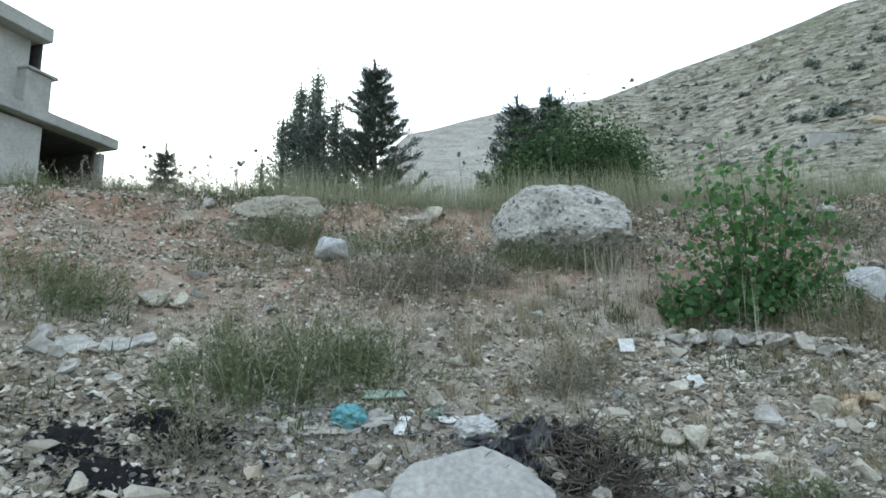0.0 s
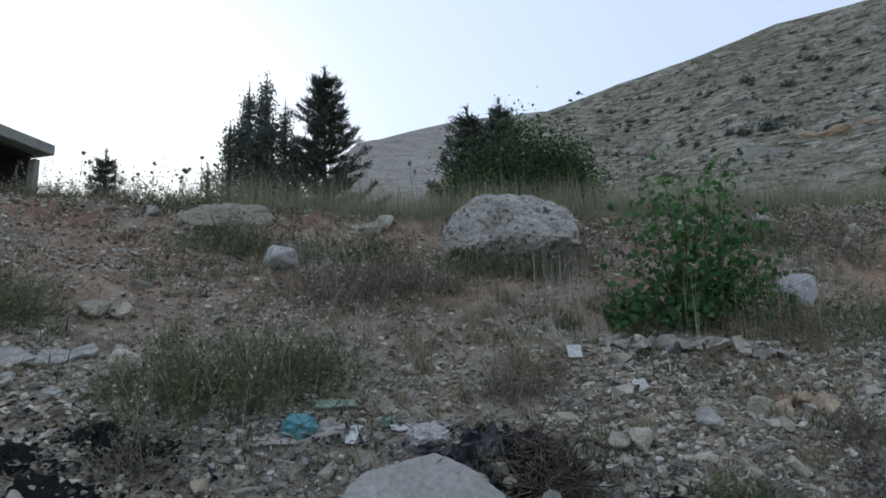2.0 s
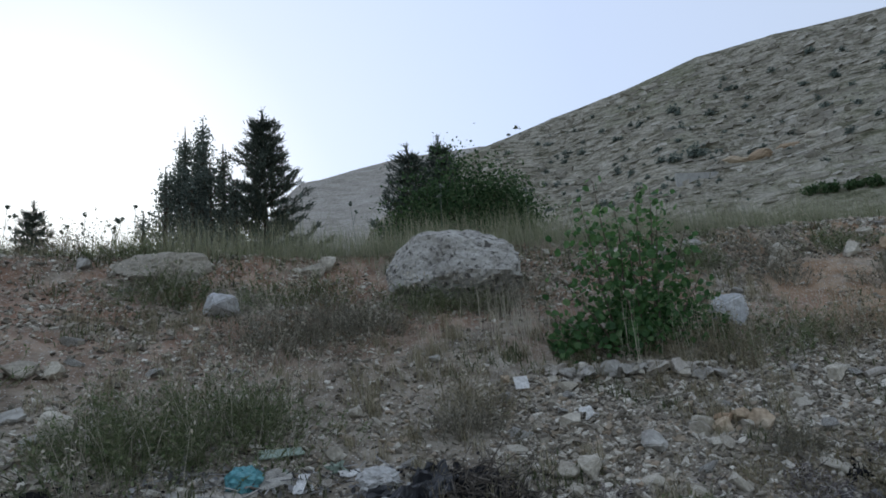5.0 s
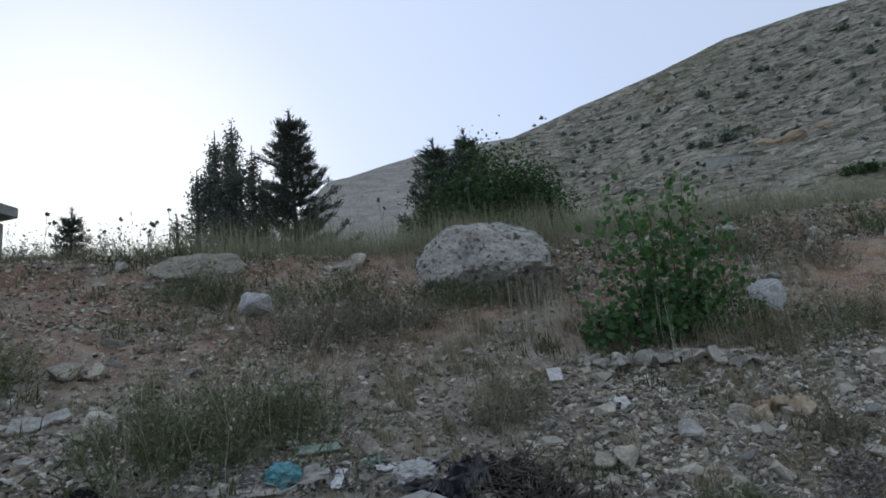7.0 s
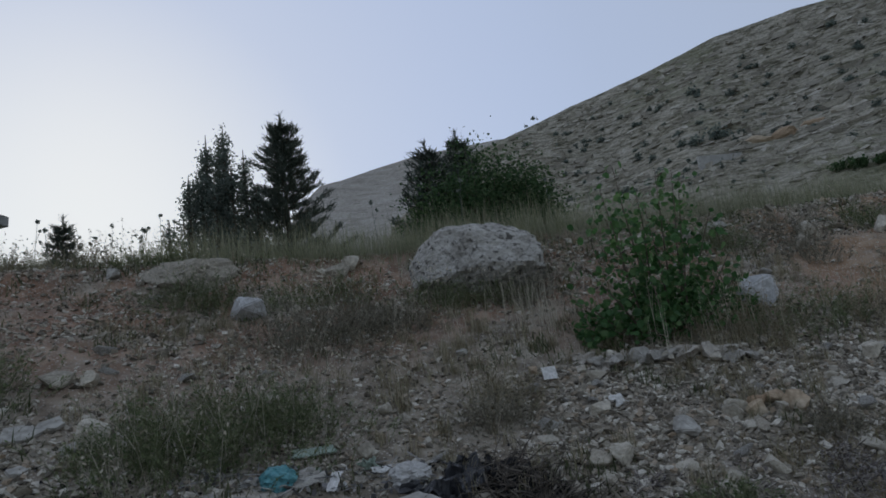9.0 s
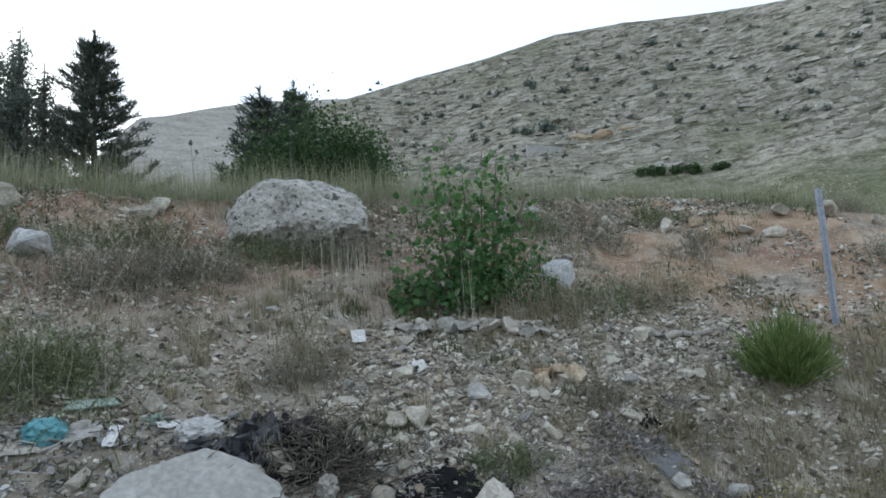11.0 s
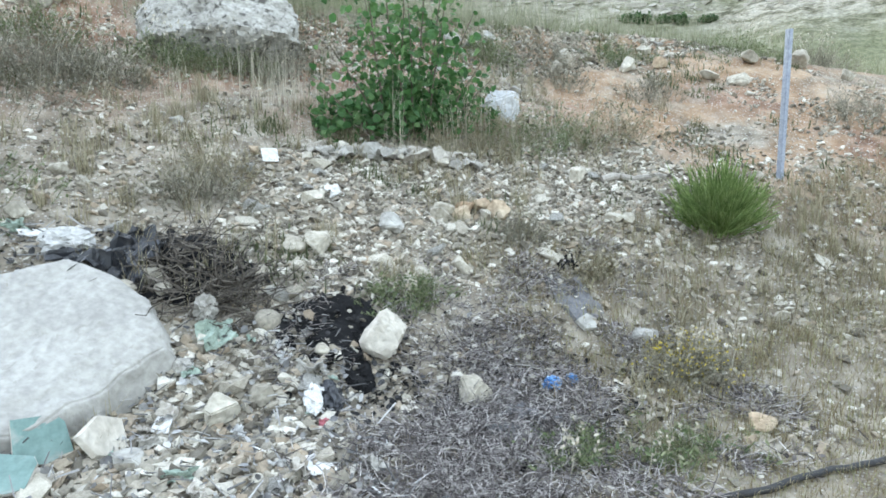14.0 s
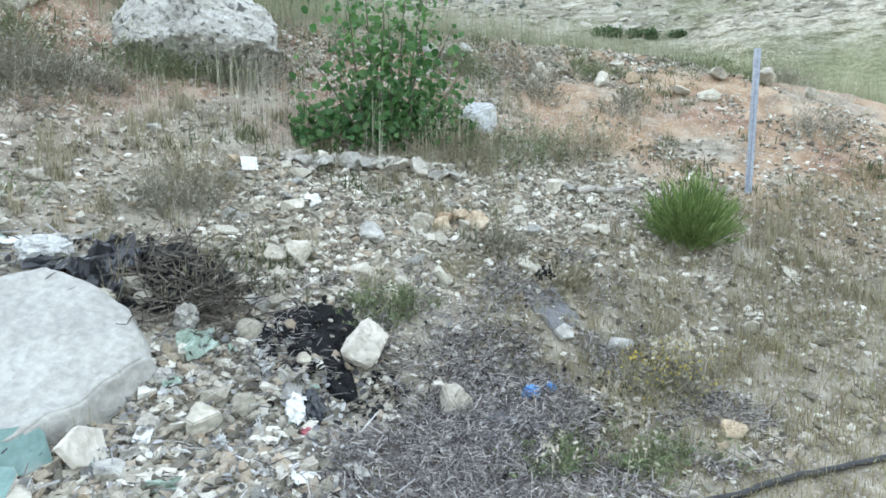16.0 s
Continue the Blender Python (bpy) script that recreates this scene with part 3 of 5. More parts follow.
    # shade under the roof edge is painted into this panel's colour
    piece("parapet", (0.1, 1.1, 1.3), (3.02, inn * 0.75, 11.7), PAINTED_SHADE, "hanging side panel, shade in its colour")
    piece("stair_block", (0.95, 0.8, 1.2), (3.2, inn * 0.35, 10.57), CONCRETE, "squat concrete block on the lower roof")
    piece("coping", (1.15, 0.95, 0.1), (3.12, inn * 0.35, 11.22), CONCRETE)


house()


# ---- trees on the meadow ----
def trunk_part(root, pts, radii, name="trunk", material=None):
    bm = bmesh.new()
    tube(bm, pts, radii, 7)
    return part(name, bm, material or BARK, root, smooth=True)


def poplar(x, y, height, width, seed, label, leaves=8000):
    rnd = random.Random(seed)
    z = gz(x, y) - 0.1
    root = base_empty("poplar_tree", x, y, z, label, "tree", "trees on the meadow")
    trunk_part(root, [(0, 0, 0), (0.05, 0, height * 0.4), (0, 0.04, height * 0.8), (0, 0, height * 0.97)], [0.13, 0.1, 0.05, 0.012])
    crown = Blades()
    limbs = bmesh.new()
    for k in range(34):
        f = 0.12 + 0.84 * (k / 34) + rnd.uniform(-0.02, 0.02)
        a = rnd.uniform(0, math.tau)
        reach = width * (0.55 + 0.5 * rnd.random()) * min(1, 2.6 * (1.03 - f)) * min(1, 0.45 + 2.2 * f)
        rise = reach * rnd.uniform(1.1, 2.0)
        start = Vector((0, 0, f * height * 0.93))
        end = start + Vector((math.cos(a) * reach, math.sin(a) * reach, min(rise, height * 1.02 - start.z)))
        tube(limbs, [start, start.lerp(end, 0.5) + Vector((math.cos(a), math.sin(a), 0)) * reach * 0.15, end], [0.03, 0.018, 0.005], 4)
        for _ in range(leaves // 46):
            s = rnd.uniform(0.15, 1.08)
            p = start.lerp(end, s) + Vector((rnd.gauss(0, 0.13), rnd.gauss(0, 0.13), rnd.gauss(0, 0.2)))
            crown.leaf(p, rnd.uniform(0.045, 0.085), rnd)
    part("branchwork", limbs, BARK, root)
    ob = new("crown", crown.mesh("crown", DARK_LEAF))
    ob.parent = root
    return root


def conifer(x, y, height, width, seed, label, tufts=60, whorls=20, lift=0.5, material=None):
    rnd = random.Random(seed)
    z = gz(x, y) - 0.1
    root = base_empty("conifer_tree", x, y, z, label, "tree", "trees on the meadow")
    trunk_part(root, [(0, 0, 0), (0.04, 0.02, height * 0.5), (0, 0, height)], [0.14, 0.08, 0.01])
    crown, limbs = Blades(), bmesh.new()
    for k in range(whorls):
        f = 0.16 + 0.8 * k / whorls
        for j in range(7):
            a = j * math.tau / 7 + k * 0.7 + rnd.uniform(-0.3, 0.3)
            reach = width * (1.01 - f) ** 0.72 * rnd.uniform(0.5, 1.15)
            start = Vector((0, 0, f * height))
            end = start + Vector((math.cos(a) * reach, math.sin(a) * reach, reach * lift * rnd.uniform(0.5, 1.2)))
            mid = start.lerp(end, 0.55) - Vector((0, 0, reach * 0.1))
            tube(limbs, [start, mid, end], [0.025, 0.014, 0.004], 4)
            for _ in range(int(tufts * (0.4 + reach / width))):
                s = rnd.uniform(0.12, 1.0)
                p = start.lerp(mid, s / 0.55) if s < 0.55 else mid.lerp(end, (s - 0.55) / 0.45)
                p = p + Vector((rnd.gauss(0, 0.06), rnd.gauss(0, 0.06), rnd.gauss(0.02, 0.06)))
                d = (end - start).normalized() * rnd.uniform(0.4, 1) + Vector((rnd.gauss(0, 0.5), rnd.gauss(0, 0.5), rnd.uniform(0, 0.7)))
                crown.stick(p, p + d.normalized() * rnd.uniform(0.1, 0.22), 0.017, 0.005)
    for _ in range(40):
        p = Vector((0, 0, height * rnd.uniform(0.93, 1.0)))
        crown.stick(p, p + Vector((rnd.gauss(0, 0.1), rnd.gauss(0, 0.1), 0.15)), 0.014, 0.004)
    part("branchwork", limbs, BARK, root)
    ob = new("crown", crown.mesh("crown", material or NEEDLE))
    ob.parent = root
    return root


def shrub(x, y, height, width, seed, label, leaves, material, leaf=0.1, name="shrub", group="", deep=None, z=None):
    """A many-stemmed shrub: stems fan out from the foot, leaf clumps at their ends."""
    rnd = random.Random(seed)
    z = gz(x, y) - 0.03 if z is None else z
    root = base_empty(name, x, y, z, label, "shrub", group)
    crown, limbs = Blades(), bmesh.new()
    stems = 46
    for k in range(stems):
        a = rnd.uniform(0, math.tau)
        out = width * 0.5 * math.sqrt(rnd.random()) * rnd.uniform(0.7, 1.05)
        top = height * (1 - 0.55 * (out / (width * 0.5)) ** 2) * rnd.uniform(0.7, 1.02)
        end = Vector((math.cos(a) * out, math.sin(a) * out * (deep or 0.7), top))
        tube(limbs, [(end.x * 0.12, end.y * 0.12, 0), (end.x * 0.6, end.y * 0.6, top * 0.5), end], [0.02 * height / 3, 0.013 * height / 3, 0.004], 4)
        for _ in range(leaves // stems):
            s = rnd.uniform(0.25, 1.05)
            p = Vector((end.x * (0.2 + 0.8 * s), end.y * (0.2 + 0.8 * s), top * s)) + Vector((rnd.gauss(0, 0.07), rnd.gauss(0, 0.07), rnd.gauss(0, 0.06))) * height
            p.z = max(p.z, 0.02)
            crown.leaf(p, leaf * rnd.uniform(0.6, 1.2), rnd)
    part("branchwork", limbs, BARK, root)
    ob = new("crown", crown.mesh("crown", material))
    ob.parent = root
    return root


poplar(-4.68, 21.5, 8.05, 0.42, 11, "tall dark-leaved columnar poplar on the meadow", 6500)
poplar(-5.3, 21.6, 7.75, 0.42, 12, "columnar dark poplar beside a taller one", 6000)
poplar(-4.98, 22.1, 7.75, 0.42, 13, "columnar dark poplar behind two others", 6000)
poplar(-4.1, 21.9, 7.2, 0.42, 14, "slim poplar between poplars and a cedar", 5000)
poplar(-5.85, 21.3, 6.1, 0.45, 15, "low leafy poplar at the edge of the group", 4200)
poplar(-6.5, 21.2, 4.5, 0.4, 16, "young poplar with sparse leaves", 1500)
poplar(-4.4, 21.2, 6.3, 0.6, 17, "leafy poplar in front of taller ones", 5500)
poplar(-3.6, 21.3, 5.6, 0.6, 19, "low leafy poplar beside a cedar", 5000)
conifer(-2.72, 21.8, 8.15, 2.75, 21, "dark broad cedar with upswept branches", 190, 18, 0.45)
poplar(-5.6, 21.9, 6.6, 0.6, 18, "leafy poplar at the back of the group", 5500)
poplar(-4.95, 21.1, 5.9, 0.7, 20, "low leafy poplar before taller ones", 5500)
conifer(2.0, 18.0, 5.25, 1.9, 22, "small pointed cedar behind a green shrub", 90, 13, 0.35)
conifer(3.0, 18.2, 5.55, 1.7, 23, "small cedar with a spiky top behind a shrub", 90, 13, 0.35)
conifer(-11.2, 24.0, 5.6, 1.7, 24, "little conifer seen beyond the brink", 80, 14, 0.3)
shrub(-12.9, 24.2, 4.5, 2.6, 35, "small dark bush beside the house", 5000, DARK_LEAF, 0.08)
shrub(-9.2, 24.0, 4.4, 3.2, 36, "low dark bush beyond the brink", 4000, DARK_LEAF, 0.08)
shrub(3.1, 16.6, 4.4, 2.9, 31, "dense green leafy shrub on the meadow", 17000, SHRUB_LEAF, 0.075)
shrub(-4.4, 20.9, 3.5, 3.6, 34, "low dark undergrowth between poplars and cedar", 9000, DARK_LEAF, 0.09)
shrub(4.3, 16.9, 4.1, 2.7, 32, "dense green shrub beside another", 16000, SHRUB_LEAF, 0.075)
shrub(2.0, 16.9, 3.9, 2.1, 33, "dark green shrub under small cedars", 9000, SHRUB_LEAF, 0.075)


# ---- scrub and wall on the mountainside ----
def on_hill(az, el):
    """A place on the mountainside at a bearing and a height over the eye, in degrees."""
    bear, high = zip(*HILL_LINE)
    s = ((el - 3.0) / (float(np.interp(az, bear, high)) - 3.0)) ** (1 / 0.85)
    r = 95 + 120 * s + 9 * noise.noise((az * 0.12, s * 3, 5.0))
    return Vector((r * math.sin(radians(az)), r * math.cos(radians(az)), 1.5 + r * math.tan(radians(el))))


def hill_scrub():
    rnd = random.Random(5)
    b = Blades()
    spots = [(30.3, 22.3, 1.5), (33.2, 21.4, 1.0), (31.5, 18.3, 1.9), (29.6, 18.3, 1.5), (28.6, 18.5, 1.0), (26.0, 18.0, 1.0), (22, 20.5, 1.1), (20.2, 20.0, 0.9), (30.7, 20.8, 0.9),
             (18.5, 19.4, 0.8), (35.0, 22.9, 0.9), (38.5, 23.3, 1.0), (41.5, 23.8, 1.2), (43.5, 23.2, 0.9), (42.8, 17.2, 1.0), (27.2, 21.8, 0.8), (24.0, 22.0, 0.8), (34, 19.7, 0.6), (46, 22.0, 0.9)]
    spots += [(rnd.uniform(14, 60), rnd.uniform(15.5, 23.8), rnd.uniform(0.3, 0.95)) for _ in range(210)]
    for az, el, size in spots:
        p = on_hill(az, el)
        size *= 1.1
        for _ in range(int(110 * size)):
            q = p + Vector((rnd.gauss(0, 0.5), rnd.gauss(0, 0.5), abs(rnd.gauss(0.2, 0.6)))) * size
            b.leaf(q, rnd.uniform(0.35, 0.7) * size ** 0.5, rnd)
    tagged(new("hillside_scrub", b.mesh("hillside_scrub", DARK_LEAF)), "small dark bushes scattered over the rocky mountainside", "bushes", kind="stuff")


hill_scrub()


def hill_rocks():
    """Ledge blocks that stick out of the mountainside."""
    rnd = random.Random(6)
    gen = np.random.default_rng(6)
    bm = bmesh.new()
    bmesh.ops.create_cube(bm, size=1.6)
    bmesh.ops.triangulate(bm, faces=bm.faces[:])
    unit = np.array([v.co[:] for v in bm.verts])
    tri = np.array([[v.index for v in f.verts] for f in bm.faces])
    bm.free()
    bear, high = zip(*HILL_LINE)
    vs, fs = [], []
    while len(vs) < 5200:
        az = rnd.uniform(4, 66)
        el = rnd.uniform(13.5, float(np.interp(az, bear, high)) - 0.4)
        if noise.noise((az * 0.16, el * 0.45, 3.0)) + 0.25 < rnd.uniform(-0.2, 0.7):
            continue
        p = on_hill(az, el)
        s = 0.35 + 1.1 * rnd.random() ** 2.6
        shape = (unit * gen.uniform(0.6, 1.1, (8, 1)) + gen.uniform(-0.3, 0.3, unit.shape)) * np.array([rnd.uniform(1.0, 2.6), 0.9, rnd.uniform(0.35, 0.7)]) * s
        rot = np.array(Euler((0, rnd.uniform(-0.15, 0.15), radians(-az) + rnd.uniform(-0.4, 0.4))).to_matrix())
        vs.append(shape @ rot.T + np.array([p.x, p.y, p.z - 0.1]))
        fs.append(tri + 8 * len(fs))
    me = mesh_of("hillside_rocks", np.concatenate(vs).tolist(), np.concatenate(fs).tolist(), HILL_STONE)
    tagged(new("hillside_rocks", me), "grey limestone ledge blocks over the mountainside", "rocks", kind="stuff")


hill_rocks()
for k in range(5):
    p = on_hill((39.2, 40.3, 42.2, 43.4, 45.6)[k], 13.4 - 0.12 * k)
    shrub(p.x, p.y, (2.6, 3.3, 2.4, 3.0, 2.2)[k], (4.4, 5.8, 6.2, 4.6, 5.6)[k], 40 + k, "low dark green shrub at the mountain's foot", 700, SHRUB_LEAF, 0.5, group="shrubs at the mountain's foot", z=p.z - 0.6)


def field_wall():
    a, b = on_hill(29.2, 16.4), on_hill(32.4, 16.9)
    root = base_empty("field_wall", a.x, a.y, a.z, "plain grey concrete retaining wall on the mountainside", "wall")
    d = b - a
    ang = math.atan2(d.y, d.x)
    bm = bmesh.new()
    box(bm, (d.length, 0.8, 3.9), (d.length / 2, -1.5, 0.6), 0.05)
    bmesh.ops.rotate(bm, matrix=Matrix.Rotation(ang, 3, "Z"), verts=bm.verts)
    part("wall", bm, CONCRETE, root)


field_wall()
for k, (az, el, s, m) in enumerate([(34.0, 17.4, 2.2, TAN_STONE), (36.3, 17.3, 2.6, TAN_STONE), (38.6, 17.5, 2.1, TAN_STONE), (33.2, 17.5, 1.5, LIMESTONE), (40.5, 17.9, 1.9, LIMESTONE), (37.5, 15.9, 1.5, LIMESTONE)]):
    p = on_hill(az, el)
    bm = rock_bm(70 + k, 3, 14, 0.18)
    bmesh.ops.scale(bm, vec=(s * 1.7, s, s * 0.75), verts=bm.verts)
    ob = new("rock_outcrop", mesh_from("rock_outcrop", bm, m))
    ob.matrix_world = pose(p.x, p.y, p.z - 0.3, 0, 0, -az)
    tagged(ob, "weathered ochre rock outcrop on the mountainside" if m is TAN_STONE else "weathered grey rock outcrop on the mountainside", "rock", "outcrops")

# ---- boulders and named rocks ----
def brink_boulder():
    """The domed boulder: worn round on top, undercut at its foot."""
    bm = rock_bm(101, 5, 20, 0.09, 0.82)
    for v in bm.verts:
        v.co *= 1 + 0.022 * noise.noise(v.co * 8) + 0.014 * noise.noise(v.co * 19)
        if v.co.x < -0.45:
            v.co.z -= (-0.45 - v.co.x) * 0.55
    bmesh.ops.scale(bm, vec=(0.96, 0.74, 0.66), verts=bm.verts)
    ob = new("boulder", mesh_from("boulder", bm, BOULDER))
    ob.matrix_world = pose(1.44, 7.98, gz(1.43, 7.98) - 0.1, 0, 4, -6)
    tagged(ob, "large pitted grey limestone boulder set in the bank", "boulder")


brink_boulder()
rock(-2.02, 7.85, (0.54, 0.38, 0.3), 126, LIMESTONE, "flat pale boulder half buried above a green weed", "boulder", name="boulder", sink=0.3, lift=-0.12, turn=8, subdiv=4, cuts=9, rag=0.16)
rock(-1.22, 7.2, (0.25, 0.2, 0.24), 103, WHITE_ROCK, "bluish white upright rock on the bank", turn=20, sink=0.2, lift=-0.05)
rock(4.03, 6.3, (0.26, 0.22, 0.25), 104, WHITE_ROCK, "smooth white rock beside the poplar sapling", turn=-20, sink=0.2, lift=-0.05)


def big_rock():
    """The long pale rock: a thick block split to one broad flat face that tilts towards the verge, with broken sides."""
    bm = bmesh.new()
    box(bm, (1.6, 1.6, 0.62), (0, 0, -0.31))
    for angle, far, slope in ((180, 0.47, 0.25), (132, 0.52, 0.3), (102, 0.45, 0.35), (54.5, 0.41, 0.35), (10, 0.46, 0.3), (-58, 0.40, 0.5), (-92, 0.52, 0.5)):
        out = Vector((math.cos(radians(angle)), math.sin(radians(angle)), slope)).normalized()
        got = bmesh.ops.bisect_plane(bm, geom=bm.verts[:] + bm.edges[:] + bm.faces[:], plane_co=Vector((math.cos(radians(angle)), math.sin(radians(angle)), 0)) * far, plane_no=out, clear_outer=True)
        bmesh.ops.holes_fill(bm, edges=[g for g in got["geom_cut"] if isinstance(g, bmesh.types.BMEdge)])
    bmesh.ops.bevel(bm, geom=bm.edges[:], offset=0.035, segments=3, affect="EDGES", clamp_overlap=True)
    bmesh.ops.triangulate(bm, faces=bm.faces[:])
    for _ in range(6):
        bmesh.ops.subdivide_edges(bm, edges=[e for e in bm.edges if e.calc_length() > 0.035], cuts=1)
        bmesh.ops.triangulate(bm, faces=bm.faces[:])
    for v in bm.verts:
        p = v.co * 1.0
        dip = max(0.0, noise.noise(p * 4.2 + Vector((3, 1, 0))) - 0.25)
        v.co += p.normalized() * (0.045 * noise.noise(p * 3.1) + 0.018 * noise.noise(p * 9)) + Vector((0, 0, 0.045 * noise.noise(p * 2.3) + 0.007 * noise.noise(p * 14) + 0.005 * noise.noise(p * 33) - 0.07 * dip))
    ob = new("boulder", mesh_from("boulder", bm, DUSTY_ROCK, True))
    across, up, out = Vector((0.997, 0.083, 0)), Vector((-0.066, 0.796, 0.601)), Vector((0.05, -0.6, 0.8))
    m = Matrix((across, up, out)).transposed().to_4x4()
    m.translation = (0.31, 3.73, 0.716)
    ob.matrix_world = m
    tagged(ob, "broad pale limestone block with a flat tilted face", "boulder")


big_rock()
rock(1.885, 3.65, (0.14, 0.12, 0.165), 143, TAN_PALE, "cream block of stone beside black ash", turn=-14, sink=0.14, subdiv=4, cuts=11, rag=0.1, tilt=(0, -22))
NAMED = [
    (-0.29, 7.92, 0.17, LIMESTONE, "angular pale rock near the brink"), (-0.10, 8.03, 0.16, LIMESTONE, "angular pale rock near the brink"),
    (-2.9, 7.77, 0.13, PALE_ROCK, "small pale rock near the brink"), (-2.47, 5.65, 0.17, LIMESTONE, "flat grey rock on bare reddish earth"),
    (-2.22, 5.67, 0.17, STONES, "flat dull grey rock on bare earth"), (-1.89, 4.92, 0.17, LIMESTONE, "long grey rock beside green weeds"),
    (0.18, 5.27, 0.075, LIMESTONE, "rounded pale stone on the slope"), (2.68, 4.69, 0.11, LIMESTONE, "pale stone among rubble"),
    (2.84, 4.68, 0.10, TAN_STONE, "tan stone among rubble"), (2.26, 4.62, 0.15, PALE_ROCK, "flat-faced white stone slab on rubble"),
    (1.8, 5.01, 0.09, LIMESTONE, "pale stone beside white scrap"), (-0.36, 3.86, 0.15, PALE_ROCK, "upright white stone beside the pale block"), (-0.2, 3.6, 0.11, LIMESTONE, "grey stone under the pale block"),
    (2.25, 3.30, 0.12, LIMESTONE, "grey oval stone on burnt litter"), 
    (3.54, 3.49, 0.10, PALE_ROCK, "cream stone beside a grey one"), (0.62, 3.2, 0.09, PALE_ROCK, "pale flat stone in rubble"),
    (1.01, 3.43, 0.12, LIMESTONE, "pale stone in rubble"), (1.21, 3.5, 0.09, LIMESTONE, "pale stone in rubble"),
    (1.54, 3.72, 0.065, STONES, "round grey stone on black ash"), (1.68, 4.38, 0.13, LIMESTONE, "angular grey rock in dry grass"),
    (1.55, 4.41, 0.10, STONES, "angular grey rock in dry grass"), (2.71, 4.74, 0.095, LIMESTONE, "pale stone in a row of stones"),
    (2.91, 4.78, 0.10, TAN_STONE, "tan stone in a row of stones"), (3.11, 4.62, 0.125, TAN_STONE, "reddish-tan stone in a row of stones"),
    (3.04, 4.77, 0.10, TAN_STONE, "tan stone in a row of stones"), (4.09, 5.02, 0.11, STONES, "dark blue-grey stone on rubble"),
    (4.0, 4.38, 0.08, LIMESTONE, "pale stone on the slope"), (4.12, 4.36, 0.07, LIMESTONE, "pale stone on the slope"),
    (4.61, 4.02, 0.085, LIMESTONE, "flat stone under the green bush"), (4.68, 4.14, 0.1, STONES, "grey stone under the green bush"),
    (3.55, 2.62, 0.10, TAN_STONE, "flat earth-stained stone near the cable"), (5.66, 4.54, 0.09, LIMESTONE, "pale stone near the metal post"),
    (0.70, 4.17, 0.09, LIMESTONE, "grey stone beside brushwood"), (0.60, 4.12, 0.07, STONES, "grey stone beside brushwood"), (0.78, 4.10, 0.07, LIMESTONE, "grey stone beside brushwood"),
    (7.27, 6.24, 0.19, LIMESTONE, "flat pale rock in the reddish bank"), (7.1, 6.5, 0.17, LIMESTONE, "flat pale rock in the reddish bank"),
    (5.36, 7.26, 0.14, LIMESTONE, "pale rock below the brink"), (4.5, 6.8, 0.13, PALE_ROCK, "flat pale rock behind the sapling"), (2.45, 5.70, 0.13, PALE_ROCK, "upright white stone on the debris ridge"),
    (5.6, 7.5, 0.15, LIMESTONE, "pale rock below the brink"), (6.3, 7.1, 0.16, LIMESTONE, "pale rock in the clay bank"), (6.75, 7.0, 0.13, TAN_STONE, "tan rock in the clay bank"), (7.9, 6.6, 0.17, LIMESTONE, "pale rock in the clay bank"),
    (8.4, 6.3, 0.2, LIMESTONE, "pale rock in the clay bank"), (8.9, 6.0, 0.15, LIMESTONE, "pale rock in the clay bank"), (4.2, 7.85, 0.14, PALE_ROCK, "pale rock at the brink"), (4.75, 7.95, 0.17, PALE_ROCK, "flat pale rock at the brink"),
    (3.6, 7.9, 0.12, LIMESTONE, "pale rock at the brink"), (6.9, 7.5, 0.13, LIMESTONE, "pale rock at the brink"), (0.02, 4.72, 0.08, LIMESTONE, "pale stone beside scraps"), (-0.93, 4.33, 0.05, PALE_ROCK, "small white stone on earth"), (0.92, 6.14, 0.07, PALE_ROCK, "small white stone in dry grass"),
]
rnd = random.Random(77)
for k, (x, y, s, m, label) in enumerate(NAMED):
    slab = "flat" in label or "slab" in label
    rock(x, y, (s * rnd.uniform(0.95, 1.15), s * rnd.uniform(0.7, 0.9), s * (0.5 if slab else 0.8)), 200 + k, m, label, turn=rnd.uniform(-40, 40), tilt=(rnd.uniform(15, 32), rnd.uniform(-10, 10)), sink=0.2)


